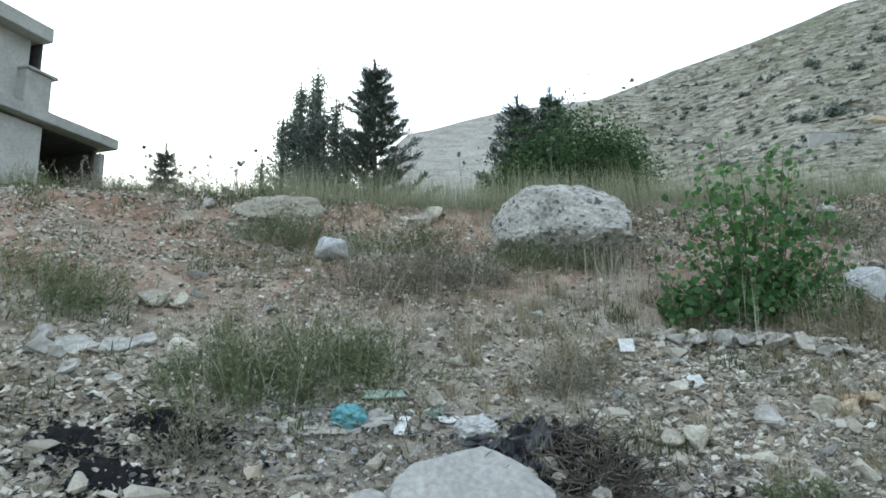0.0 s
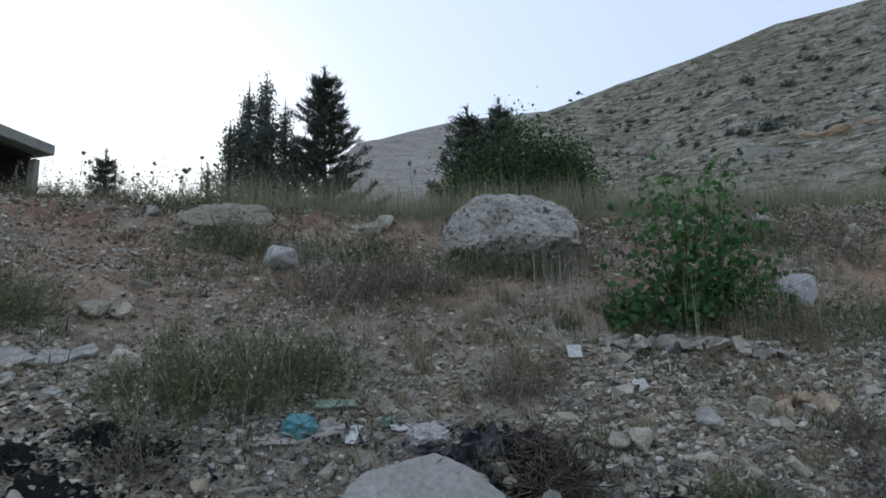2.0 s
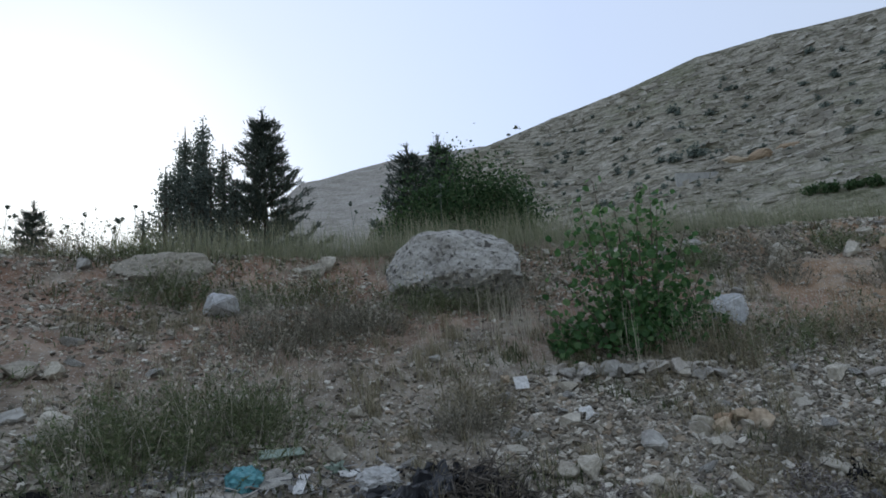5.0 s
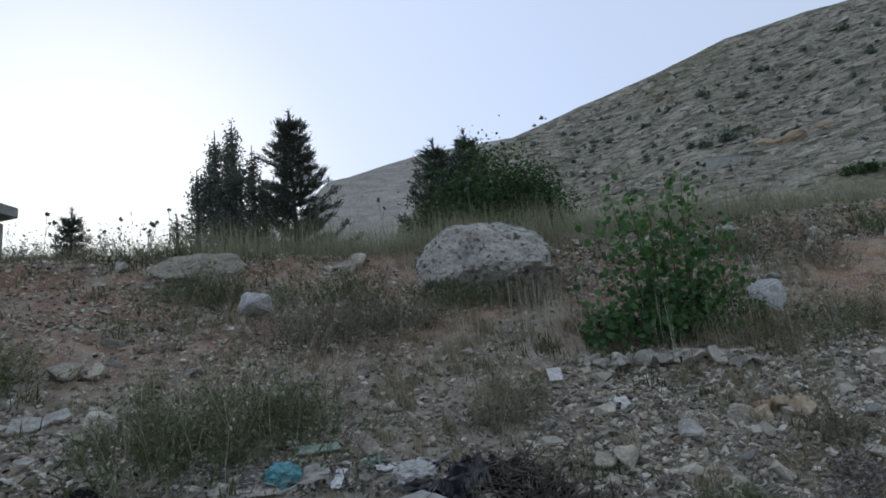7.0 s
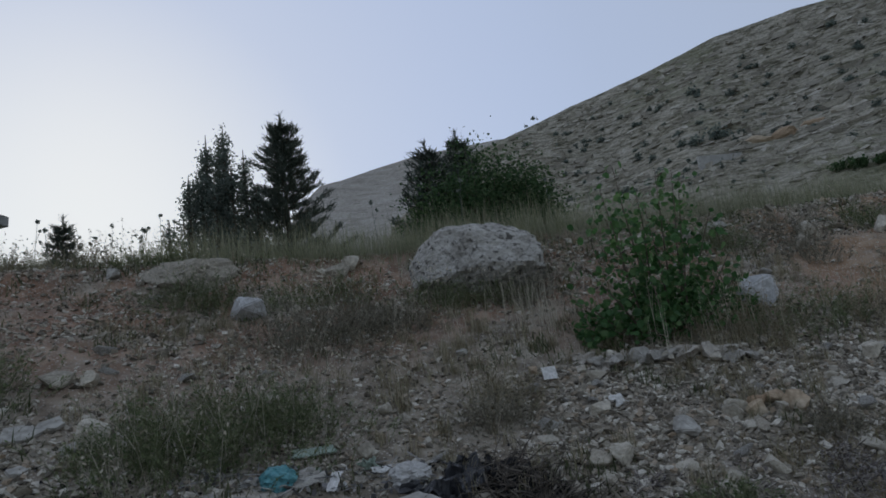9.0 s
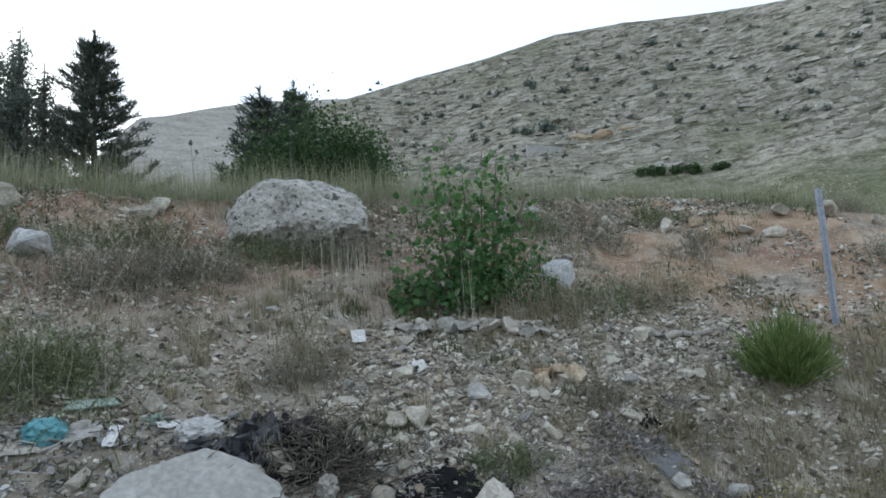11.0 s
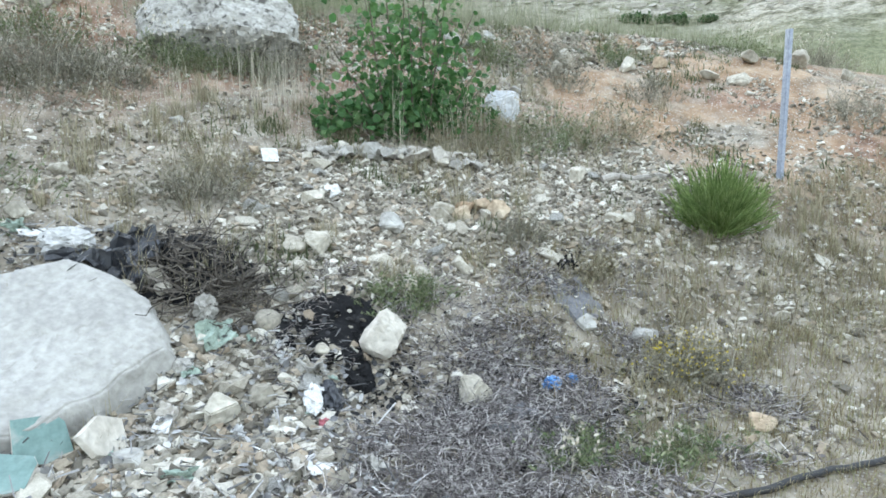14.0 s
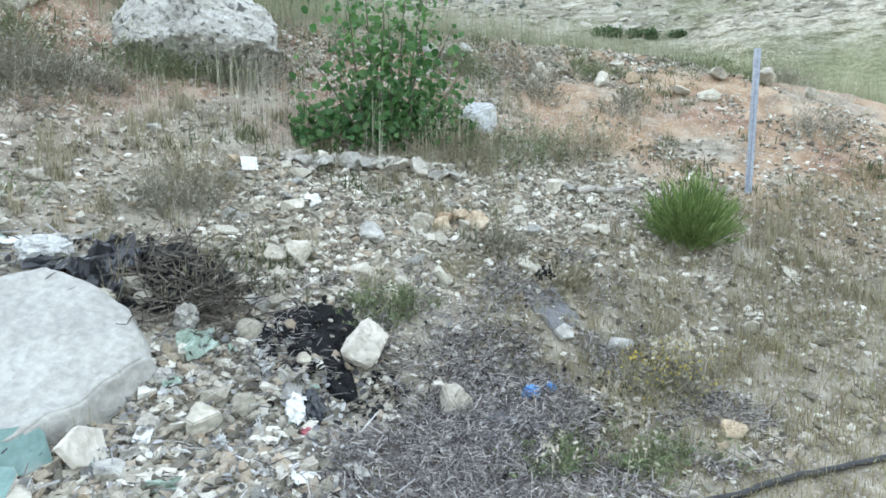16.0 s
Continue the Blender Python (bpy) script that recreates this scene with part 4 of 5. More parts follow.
# ---- sapling, green bush, post, cable ----
def sapling():
    """A clump of young poplar shoots with round leaves on stalks."""
    rnd = random.Random(8)
    x0, y0 = 2.95, 6.05
    z0 = gz(x0, y0)
    root = base_empty("poplar_sapling", x0, y0, z0, "leggy green poplar sapling with round leaves", "sapling")
    shoots = [(-0.50, 0.0, 1.55, 0.10), (-0.22, 0.05, 1.75, -0.02), (0.12, 0.02, 1.68, 0.10), (-0.36, 0.12, 1.2, -0.05), (0.35, 0.08, 1.62, 0.08), (0.0, -0.08, 1.35, -0.05), (0.55, 0.05, 1.15, 0.25), (0.25, -0.1, 1.05, 0.05), (-0.6, 0.0, 0.75, -0.3), (0.62, -0.05, 0.7, 0.3), (-0.15, -0.12, 0.9, -0.1), (0.42, 0.1, 1.4, 0.05), (-0.05, 0.12, 1.5, 0.06), (0.75, 0.0, 0.5, 0.3), (-0.8, -0.05, 0.45, -0.35)]
    for k, (dx, dy, h, lean) in enumerate(shoots):
        bm = bmesh.new()
        foot = Vector((dx * 0.45, dy, gz(x0 + dx * 0.45, y0 + dy) - z0 - 0.02))
        pts = [foot + Vector((lean * h * f ** 1.5 * 0.5 + dx * 0.55 * f + rnd.gauss(0, 0.008), rnd.gauss(0, 0.012), h * f)) for f in (0, 0.25, 0.5, 0.75, 1.0)]
        tube(bm, pts, [0.012, 0.010, 0.008, 0.006, 0.003], 5)
        part("stem", bm, BARK, root)
        leaves = Blades()
        for _ in range(int(80 * h)):
            f = 1 - rnd.random() ** 0.75 * 0.96
            i = min(int(f * 4), 3)
            p = pts[i].lerp(pts[i + 1], f * 4 - i)
            spread_r = 0.05 + 0.19 * (1 - f) ** 0.6
            p = p + Vector((rnd.gauss(0, spread_r), rnd.gauss(0, spread_r * 0.8), rnd.gauss(0, 0.04)))
            leaves.leaf(p, rnd.uniform(0.04, 0.09), rnd, 1.0)
        ob = new("foliage", leaves.mesh("foliage", LEAF))
        ob.parent = root
    low = Blades()
    for _ in range(650):
        a, q = rnd.uniform(0, math.tau), math.sqrt(rnd.random())
        dx, dy = math.cos(a) * q * 0.95, math.sin(a) * q * 0.25
        p = Vector((dx, dy, gz(x0 + dx, y0 + dy) - z0 + rnd.uniform(0.02, 0.62) * (1.05 - 0.7 * q)))
        low.leaf(p, rnd.uniform(0.035, 0.085), rnd, 1.2)
    ob = new("undergrowth", low.mesh("undergrowth", LEAF))
    ob.parent = root


sapling()


def broom(x, y, height, width, seed, label, n=900, material=None, name="broom_bush"):
    rnd = random.Random(seed)
    z = gz(x, y)
    root = base_empty(name, x, y, z - 0.02, label, "bush")
    shoots, wood = Blades(), bmesh.new()
    for k in range(9):
        a = rnd.uniform(0, math.tau)
        e = Vector((math.cos(a) * width * 0.25, math.sin(a) * width * 0.2, height * 0.45))
        tube(wood, [(0, 0, 0), e * 0.5 + Vector((0, 0, 0.03)), e], [0.012, 0.008, 0.004], 5)
    for _ in range(n):
        a, q = rnd.uniform(0, math.tau), math.sqrt(rnd.random())
        out = q * width * 0.5
        top = height * (1.0 - 0.4 * q ** 3) * rnd.uniform(0.3, 1.0)
        s = Vector((math.cos(a) * out * 0.45, math.sin(a) * out * 0.4, top * rnd.uniform(0.05, 0.55)))
        top *= 0.72 + 0.5 * abs(noise.noise((math.cos(a) * 1.7, math.sin(a) * 1.7, q * 2 + seed)))* 1.6
        e = Vector((math.cos(a) * out, math.sin(a) * out * 0.85, top))
        e += Vector((rnd.gauss(0, 0.06), rnd.gauss(0, 0.06), rnd.gauss(0, 0.04)))
        shoots.stick(s, e, 0.0036, 0.0014)
        for _ in range(4):
            p = s.lerp(e, rnd.uniform(0.4, 1))
            shoots.stick(p, p + (e - s).normalized() * 0.07 + Vector((rnd.gauss(0, 0.02), rnd.gauss(0, 0.02), 0.02)), 0.004, 0.0015)
    part("wood", wood, BARK, root)
    ob = new("foliage", shoots.mesh("foliage", material or BROOM))
    ob.parent = root


broom(4.82, 4.15, 0.64, 0.72, 51, "bright green broom bush on the stony slope", 800)


def metal_post():
    root = base_empty("metal_post", 5.95, 4.5, gz(5.95, 4.5) - 0.15, "leaning galvanised steel angle post in the bank", "post")
    top = Vector((-0.06, -0.1, 1.43))
    for name, sx, sy, off in (("flange", 0.042, 0.006, (0, 0)), ("flange", 0.006, 0.042, (-0.018, 0.024))):
        bm = bmesh.new()
        box(bm, (sx, sy, 1.45), (off[0], off[1], 0.725), 0.002)
        for v in bm.verts:
            v.co += top.xyz * Vector((1, 1, 0)) * 0 + Vector((top.x, top.y, 0)) * (v.co.z / 1.45)
        part(name, bm, ZINC, root)


metal_post()


def cable():
    bm = bmesh.new()
    pts = []
    for k in range(60):
        x = 2.3 + k * 0.09
        y = 2.205 - 0.08 * (x - 3.18) + 0.015 * math.sin(x * 1.7)
        pts.append((x, y, gz(x, y) + 0.02))
    tube(bm, pts, [0.016] * len(pts), 8)
    tagged(new("cable", mesh_from("cable", bm, RUBBER, True)), "thick black cable lying across the verge", "cable")


cable()


# ---- scraps and rubbish ----
def crumpled(name, x, y, size, seed, material, label, category, turn=0, fold=0.45, lift=0.35):
    """A crumpled bag or rag: sharp folds all over."""
    bm = bmesh.new()
    bmesh.ops.create_icosphere(bm, subdivisions=4, radius=1.0)
    off = Vector((seed * 2.3, seed * 0.7, seed))
    for v in bm.verts:
        p = v.co.copy()
        k = (1 - abs(noise.noise(p * 1.9 + off)) * 2) * fold + (1 - abs(noise.noise(p * 4.6 + off)) * 2) * fold * 0.45
        v.co = p * (0.75 + k * 0.5) + Vector((noise.noise(p * 2 + off), noise.noise(p * 2 - off), 0)) * 0.25
        v.co = Vector((v.co.x * size[0], v.co.y * size[1], v.co.z * size[2]))
    ob = new(name, mesh_from(name, bm, material))
    ob.matrix_world = pose(x, y, gz(x, y) + size[2] * lift, 25, 0, turn)
    return tagged(ob, label, category)


def scrap(name, x, y, w, d, seed, material, label, category, turn=0, wave=0.15, thick=0.004, lift=0.02, torn=0.15, tilt=28, dz=0.0):
    """A loose sheet lying on the slope, wavy, with a torn outline."""
    bm = bmesh.new()
    bmesh.ops.create_grid(bm, x_segments=14, y_segments=14, size=0.5)
    for v in bm.verts:
        u, t = v.co.x, v.co.y
        edge = 1 + torn * noise.noise((u * 5 + seed, t * 5, 2.0))
        z = wave * w * (noise.noise((u * 2.6 + seed, t * 2.6, 0)) + 0.5 * abs(noise.noise((u * 6, t * 6 + seed, 1))))
        v.co = Vector((u * w * edge, t * d * edge, z))
    bmesh.ops.solidify(bm, geom=bm.faces[:], thickness=thick)
    ob = new(name, mesh_from(name, bm, material))
    ob.matrix_world = pose(x, y, gz(x, y) + lift + dz, tilt, 0, turn)
    return tagged(ob, label, category)


def drape(name, x, y, rx, ry, seed, material, label, category, lift=0.012, lumps=0.03):
    """A thin irregular heap that follows the ground."""
    bm = bmesh.new()
    rings, n = 12, 48
    centre = bm.verts.new((0, 0, gz(x, y) + lift + lumps))
    old = None
    for k in range(1, rings + 1):
        ring = []
        for j in range(n):
            a = j * math.tau / n
            f = k / rings * (1 + 0.32 * noise.noise((math.cos(a) * 1.6 + seed, math.sin(a) * 1.6, 4)) + 0.14 * noise.noise((math.cos(a) * 6 + seed, math.sin(a) * 6, 1)))
            px, py = math.cos(a) * rx * f, math.sin(a) * ry * f
            h = lift + lumps * (0.5 + noise.noise((px * 9 + seed, py * 9, 0)) + 0.6 * noise.noise((px * 25, py * 25, seed)))
            ring.append(bm.verts.new((px, py, gz(x + px, y + py) + (max(h, 0.004) if k < rings else -0.03))))
        for j in range(n):
            q = (j + 1) % n
            if old:
                bm.faces.new((old[j], ring[j], ring[q], old[q]))
            else:
                bm.faces.new((centre, ring[j], ring[q]))
        old = ring
    ob = new(name, mesh_from(name, bm, material))
    ob.matrix_world = pose(x, y, 0)
    return tagged(ob, label, category)


drape("burnt_patch", 1.62, 3.84, 0.27, 0.2, 3, ASH_OR_SHADE, "black burnt ash patch in the rubble", "ash")
drape("burnt_patch", 1.72, 3.56, 0.09, 0.08, 4, ASH_OR_SHADE, "black burnt ash patch beside a cream stone", "ash")
# burnt ground, spread wider to paint the dark of the hollow behind the twigs
drape("burnt_patch", 0.84, 4.3, 0.4, 0.24, 5, ASH_OR_SHADE, "black burnt patch, also the painted dark of a hollow behind brushwood", "ash")
drape("burnt_patch", -2.15, 4.05, 0.2, 0.1, 6, ASH_OR_SHADE, "black burnt patch with wet sheen", "ash")
drape("burnt_patch", -1.78, 3.86, 0.3, 0.13, 7, ASH_OR_SHADE, "black burnt patch among grey debris", "ash")
drape("burnt_patch", -1.55, 4.25, 0.3, 0.1, 8, ASH_OR_SHADE, "dark burnt streak among grey debris", "ash")
drape("burnt_patch", 3.25, 3.86, 0.17, 0.24, 9, GREY_ASH, "blue-grey ash spill on the slope", "ash", lumps=0.02)
# black drape in place of a hole: its shade is only colour
drape("burnt_patch", 3.42, 4.14, 0.1, 0.07, 10, ASH_OR_SHADE, "small black patch painted for a dark hole in the slope", "ash")
drape("burnt_patch", 2.40, 3.05, 0.2, 0.14, 11, GREY_ASH, "pale grey ash and torn plastic on litter", "ash", lumps=0.045)

crumpled("plastic_bag", -0.53, 4.43, (0.12, 0.1, 0.09), 1, TEAL_BAG, "crumpled teal plastic bag on the rubble", "bag", lift=0.6)
scrap("cloth", -0.40, 4.46, 0.32, 0.17, 2, GREY_CLOTH, "dirty grey cloth beside a teal bag", "cloth", 25, lift=0.05)
scrap("cloth", -0.62, 4.36, 0.34, 0.10, 3, BEIGE_CLOTH, "dirty beige cardboard strip under a bag", "cardboard", 14, lift=0.03, wave=0.06)
scrap("paper_strip", -0.18, 4.42, 0.07, 0.2, 4, WHITE_SHEET, "white paper strip on the slope", "paper", -12, lift=0.05, wave=0.3)
scrap("cardboard", -0.34, 4.80, 0.3, 0.1, 5, GREEN_CLOTH, "faded greenish board lying in weeds", "board", 20, lift=0.04, wave=0.03, thick=0.01)
crumpled("plastic_sheet", 0.30, 4.42, (0.13, 0.09, 0.07), 6, DIRTY_SHEET, "crumpled dirty white plastic sheet", "plastic", 15, lift=0.6, fold=0.7)
scrap("paper", 0.12, 4.52, 0.13, 0.06, 7, WHITE_SHEET, "flat white paper scrap", "paper", 5, lift=0.03)
scrap("black_bag", 0.66, 4.38, 0.26, 0.3, 8, BLACK_BAG, "torn black rubbish bag beside brushwood", "bag", 8, wave=0.4, lift=0.06, torn=0.5, tilt=36)
scrap("black_bag", 0.44, 4.27, 0.34, 0.2, 9, BLACK_BAG, "torn black rubbish bag behind the pale block", "bag", 30, wave=0.35, lift=0.06, torn=0.5, tilt=25)
scrap("black_bag", 0.62, 4.2, 0.16, 0.3, 58, BLACK_BAG, "shredded black plastic hanging over stones", "bag", -10, wave=0.5, lift=0.06, torn=0.6, tilt=45)
scrap("paper_card", 1.58, 5.53, 0.125, 0.12, 10, WHITE_SHEET, "square white paper card on gravel", "paper", 4, wave=0.02, torn=0.0, lift=0.09, tilt=62)
scrap("paper", 1.97, 5.07, 0.12, 0.12, 11, WHITE_SHEET, "crinkled white paper scrap on gravel", "paper", 24, wave=0.3, lift=0.05, tilt=45)
crumpled("foil_wrapper", 2.69, 3.22, (0.055, 0.045, 0.045), 12, BLUE_FOIL, "crumpled blue foil wrapper on grey litter", "wrapper", lift=0.7, fold=0.6)
crumpled("foil_wrapper", 2.82, 3.23, (0.042, 0.035, 0.032), 13, BLUE_FOIL, "small crumpled blue wrapper on grey litter", "wrapper", 40, lift=0.7, fold=0.6)
crumpled("wrapper", 1.44, 3.44, (0.045, 0.09, 0.05), 14, WHITE_SHEET, "crumpled white and red wrapper in rubble", "wrapper", -10, lift=0.6, fold=0.7)
crumpled("black_bag", 1.53, 3.44, (0.055, 0.11, 0.05), 15, BLACK_BAG, "thin black plastic scrap beside a wrapper", "bag", -6, lift=0.5, fold=0.6)
crumpled("wrapper", 1.46, 3.3, (0.03, 0.035, 0.02), 16, RED_SCRAP, "small red wrapper scrap in rubble", "wrapper", lift=0.6)
scrap("cloth", 1.03, 3.80, 0.2, 0.15, 17, GREEN_CLOTH, "pale green sheet folded on rubble", "cloth", 30, wave=0.35, lift=0.06, tilt=40)
crumpled("cloth", 0.98, 3.93, (0.06, 0.05, 0.09), 18, GREY_CLOTH, "stiff grey rag standing in rubble", "cloth", lift=0.7, fold=0.6)
crumpled("cup", 0.85, 3.68, (0.055, 0.045, 0.045), 19, GREY_CLOTH, "crushed grey-blue plastic cup in rubble", "cup", lift=0.7)
scrap("paper", 0.76, 3.44, 0.08, 0.16, 20, WHITE_SHEET, "narrow white plastic piece in rubble", "plastic", -18, lift=0.04)
scrap("paper", 1.36, 2.98, 0.11, 0.15, 21, WHITE_SHEET, "flat white board scrap at the verge", "board", 8, lift=0.03, wave=0.04, tilt=12)
for k, (x, y, w, tl) in enumerate([(1.98, 5.82, 0.2, 50), (2.16, 5.7, 0.34, 18), (2.34, 5.76, 0.2, 30), (2.62, 5.62, 0.4, 12), (2.95, 5.6, 0.44, 16), (3.22, 5.46, 0.26, 24), (2.02, 5.62, 0.18, 15)]):
    scrap("rag", x, y, w, w * 0.55, 30 + k, GREY_CLOTH if k % 2 else BEIGE_CLOTH, "stiff torn grey rag on the debris ridge", "cloth", rnd.uniform(-25, 25), wave=0.28, lift=0.045, torn=0.8, tilt=tl, thick=0.008)
for k, (x, y, w) in enumerate([(2.2, 5.7, 0.07), (2.66, 5.6, 0.08), (2.36, 5.6, 0.06), (3.05, 5.5, 0.07), (1.9, 5.66, 0.06), (2.85, 5.5, 0.05)]):
    rock(x, y, (w * 1.2, w, w * 0.8), 700 + k, LIMESTONE, "small pale broken stone on the debris ridge", turn=rnd.uniform(0, 90), sink=0.2)
def slab(x, y, w, turn, tilt, seed, material=PALE_ROCK):
    """A flat piece of broken facing stone, leaning on the rubble."""
    bm = bmesh.new()
    r = random.Random(seed)
    n = r.randint(4, 6)
    pts = [(math.cos(k * math.tau / n + r.uniform(-0.3, 0.3)) * w * 0.5 * r.uniform(0.8, 1.1), math.sin(k * math.tau / n + r.uniform(-0.3, 0.3)) * w * 0.36 * r.uniform(0.8, 1.1)) for k in range(n)]
    lo = [bm.verts.new((p, q, -0.014)) for p, q in pts]
    hi = [bm.verts.new((p * 0.97, q * 0.97, 0.014)) for p, q in pts]
    bm.faces.new(lo[::-1]), bm.faces.new(hi)
    for k in range(n):
        j = (k + 1) % n
        bm.faces.new((lo[k], lo[j], hi[j], hi[k]))
    bmesh.ops.bevel(bm, geom=bm.edges[:], offset=0.003, segments=1, affect="EDGES")
    ob = new("broken_slab", mesh_from("broken_slab", bm, material))
    ob.matrix_world = pose(x, y, gz(x, y) + 0.02 + w * 0.3 * math.sin(radians(max(tilt - 28, 0))), tilt, 0, turn)
    tagged(ob, "broken pale stone slab tilted on rubble", "slab", "broken slabs")


for k, (x, y, w, tn, tl) in enumerate([(-2.62, 4.84, 0.34, 20, 42), (-2.36, 4.95, 0.3, 30, 35), (-2.5, 4.56, 0.2, -25, 50), (-2.80, 4.70, 0.22, 60, 80), (-2.64, 4.64, 0.16, 80, 85), (-2.22, 5.08, 0.22, 5, 40), (-1.98, 4.85, 0.2, -10, 35), (-2.2, 4.6, 0.16, 40, 30), (-2.9, 4.85, 0.26, -30, 70)]):
    slab(x, y, w, tn, tl, 40 + k)


slab(0.53, 3.31, 0.36, 66, 62, 61, TAN_PALE)
slab(3.2, 3.62, 0.2, 10, 46, 77)


def tile(x, y, w, turn, tilt, seed):
    """A broken glazed floor tile: clay body and glaze."""
    root = base_empty("floor_tile", x, y, 0, "broken teal glazed floor tile on rubble", "tile", "teal tiles")
    root.matrix_world = pose(x, y, gz(x, y) + 0.075, tilt, 4, turn)
    r = random.Random(seed)
    pts = [(-0.5, -0.42), (0.1 + r.uniform(-0.1, 0.1), -0.5), (0.52, -0.35), (0.46, 0.3), (0.3, 0.48), (-0.46, 0.5)]
    for name, z0, z1, m, s in (("body", 0, 0.011, TILE_BACK, 1.0), ("glaze", 0.011, 0.014, TILE_TEAL, 0.985)):
        bm = bmesh.new()
        lo = [bm.verts.new((p * w * s, q * w * s, z0)) for p, q in pts]
        hi = [bm.verts.new((p * w * s, q * w * s, z1)) for p, q in pts]
        bm.faces.new(lo[::-1]), bm.faces.new(hi)
        for k in range(len(pts)):
            j = (k + 1) % len(pts)
            bm.faces.new((lo[k], lo[j], hi[j], hi[k]))
        part(name, bm, m, root)


tile(0.30, 3.30, 0.21, 22, 52, 1)
tile(0.22, 3.13, 0.18, -20, 28, 2)


def bowl():
    bm = bmesh.new()
    n = 24
    prof = [(0.02, 0.0), (0.06, 0.0), (0.072, 0.03), (0.078, 0.07), (0.07, 0.07), (0.064, 0.03), (0.05, 0.01), (0.0, 0.01)]
    rings = [[bm.verts.new((r * math.cos(k * math.tau / n), r * math.sin(k * math.tau / n), z)) for k in range(n)] for r, z in prof[:-1]]
    for a, b in zip(rings, rings[1:]):
        for k in range(n):
            bm.faces.new((a[k], a[(k + 1) % n], b[(k + 1) % n], b[k]))
    bm.faces.new(rings[0][::-1]), bm.faces.new(rings[-1])
    ob = new("bowl", mesh_from("bowl", bm, STONES, True))
    ob.matrix_world = pose(1.3, 3.88, gz(1.3, 3.88) + 0.07, 200, 10, 0)
    tagged(ob, "upturned dark grey bowl in rubble", "bowl")


bowl()


def log(x, y, length, r, turn, label):
    bm = bmesh.new()
    ca, sa = math.cos(radians(turn)), math.sin(radians(turn))
    pts = []
    for k in range(7):
        f = k / 6 - 0.5
        px, py = x + ca * f * length, y + sa * f * length
        pts.append((px, py, gz(px, py) + r * 0.9 + 0.008 * math.sin(k * 1.3)))
    tube(bm, pts, [r, r * 0.97, r * 0.9, r * 0.8, r * 0.72, r * 0.6, r * 0.4], 8)
    p = Vector(pts[4])
    tube(bm, [p, p + Vector((0.06, -0.06, 0.03)), p + Vector((0.12, -0.1, 0.02))], [r * 0.6, r * 0.4, r * 0.2], 6)
    tagged(new("log", mesh_from("log", bm, DRIFT)), label, "log")


log(4.62, 4.9, 0.6, 0.035, -14, "bleached branch lying on the slope")
log(-0.68, 4.05, 0.3, 0.016, 22, "bleached white stick on rubble")
log(2.9, 5.62, 0.8, 0.014, -6, "thin bleached stick on the debris ridge")


def brushwood(x, y, rx, ry, h, n, seed, label):
    r = random.Random(seed)
    b = Blades()
    for _ in range(n):
        a, q = r.uniform(0, math.tau), math.sqrt(r.random())
        px, py = x + math.cos(a) * rx * q, y + math.sin(a) * ry * q
        p = Vector((px, py, gz(px, py) + h * (1 - q * q) * r.uniform(0.0, 1.0)))
        d = Vector((r.gauss(0, 1), r.gauss(0, 0.7), r.gauss(0, 0.45))).normalized()
        step = r.uniform(0.03, 0.08)
        rad = r.uniform(0.002, 0.0075)
        for _ in range(r.randint(3, 5)):
            e = p + d * step
            e.z = max(e.z, gz(e.x, e.y) + 0.004)
            b.stick(p, e, rad, rad * 0.85)
            p, rad = e, rad * 0.85
            d = (d + Vector((r.gauss(0, 0.35), r.gauss(0, 0.35), r.gauss(0, 0.3)))).normalized()
    tagged(new("brushwood", b.mesh("brushwood", TWIG)), label, "brushwood", kind="stuff")


brushwood(0.95, 4.18, 0.34, 0.24, 0.27, 330, 61, "heap of tangled dark dead twigs")
brushwood(1.12, 4.02, 0.2, 0.2, 0.14, 160, 62, "heap of thin dead twigs")


def litter():
    """Short grey dead stems and flakes over the burnt patch at the foot of the slope."""
    r = random.Random(64)
    b = Blades()
    made = 0
    while made < 15000:
        x, y = r.uniform(1.2, 3.9), r.uniform(2.15, 4.25)
        thick = math.exp(-((x - 2.3 - 0.45 * (y - 3.0)) / 0.55) ** 2 - ((y - 3.05) / 0.62) ** 2) + 0.7 * noise.noise((x * 3.1, y * 3.1, 60))
        if r.random() > thick * 0.8:
            continue
        made += 1
        z = gz(x, y) + r.uniform(0.004, 0.045)
        d = Vector((r.gauss(0, 1), r.gauss(0, 1), r.gauss(0.15, 0.45))).normalized()
        p = Vector((x, y, z))
        k = r.random()
        if k < 0.8:
            e = p + d * r.uniform(0.03, 0.1)
            w = r.uniform(0.001, 0.0034)
            b.stick(p, e, w, w * 0.8)
            b.stick(e, e + (d + Vector((r.gauss(0, 0.5), r.gauss(0, 0.5), r.gauss(-0.1, 0.4)))).normalized() * r.uniform(0.02, 0.06), w * 0.8, 0.001)
        else:
            b.leaf(p, r.uniform(0.01, 0.03), r, 1.4, 0.5)
    tagged(new("litter", b.mesh("litter", LITTER)), "grey dead stems and flakes covering burnt ground", "litter", kind="stuff")


litter()


# ---- plants ----
LOWGREEN = mat("low green weeds", [(0, (0.07, 0.09, 0.045)), (0.5, (0.12, 0.14, 0.075)), (1, (0.19, 0.20, 0.12))], by="island", bump=0, trans=0.3)
WITHERED = mat("withered weeds", [(0, (0.14, 0.112, 0.07)), (0.35, (0.25, 0.205, 0.125)), (0.7, (0.36, 0.315, 0.205)), (0.85, (0.26, 0.27, 0.13)), (1, (0.44, 0.40, 0.27))], by="island", bump=0, trans=0.25)

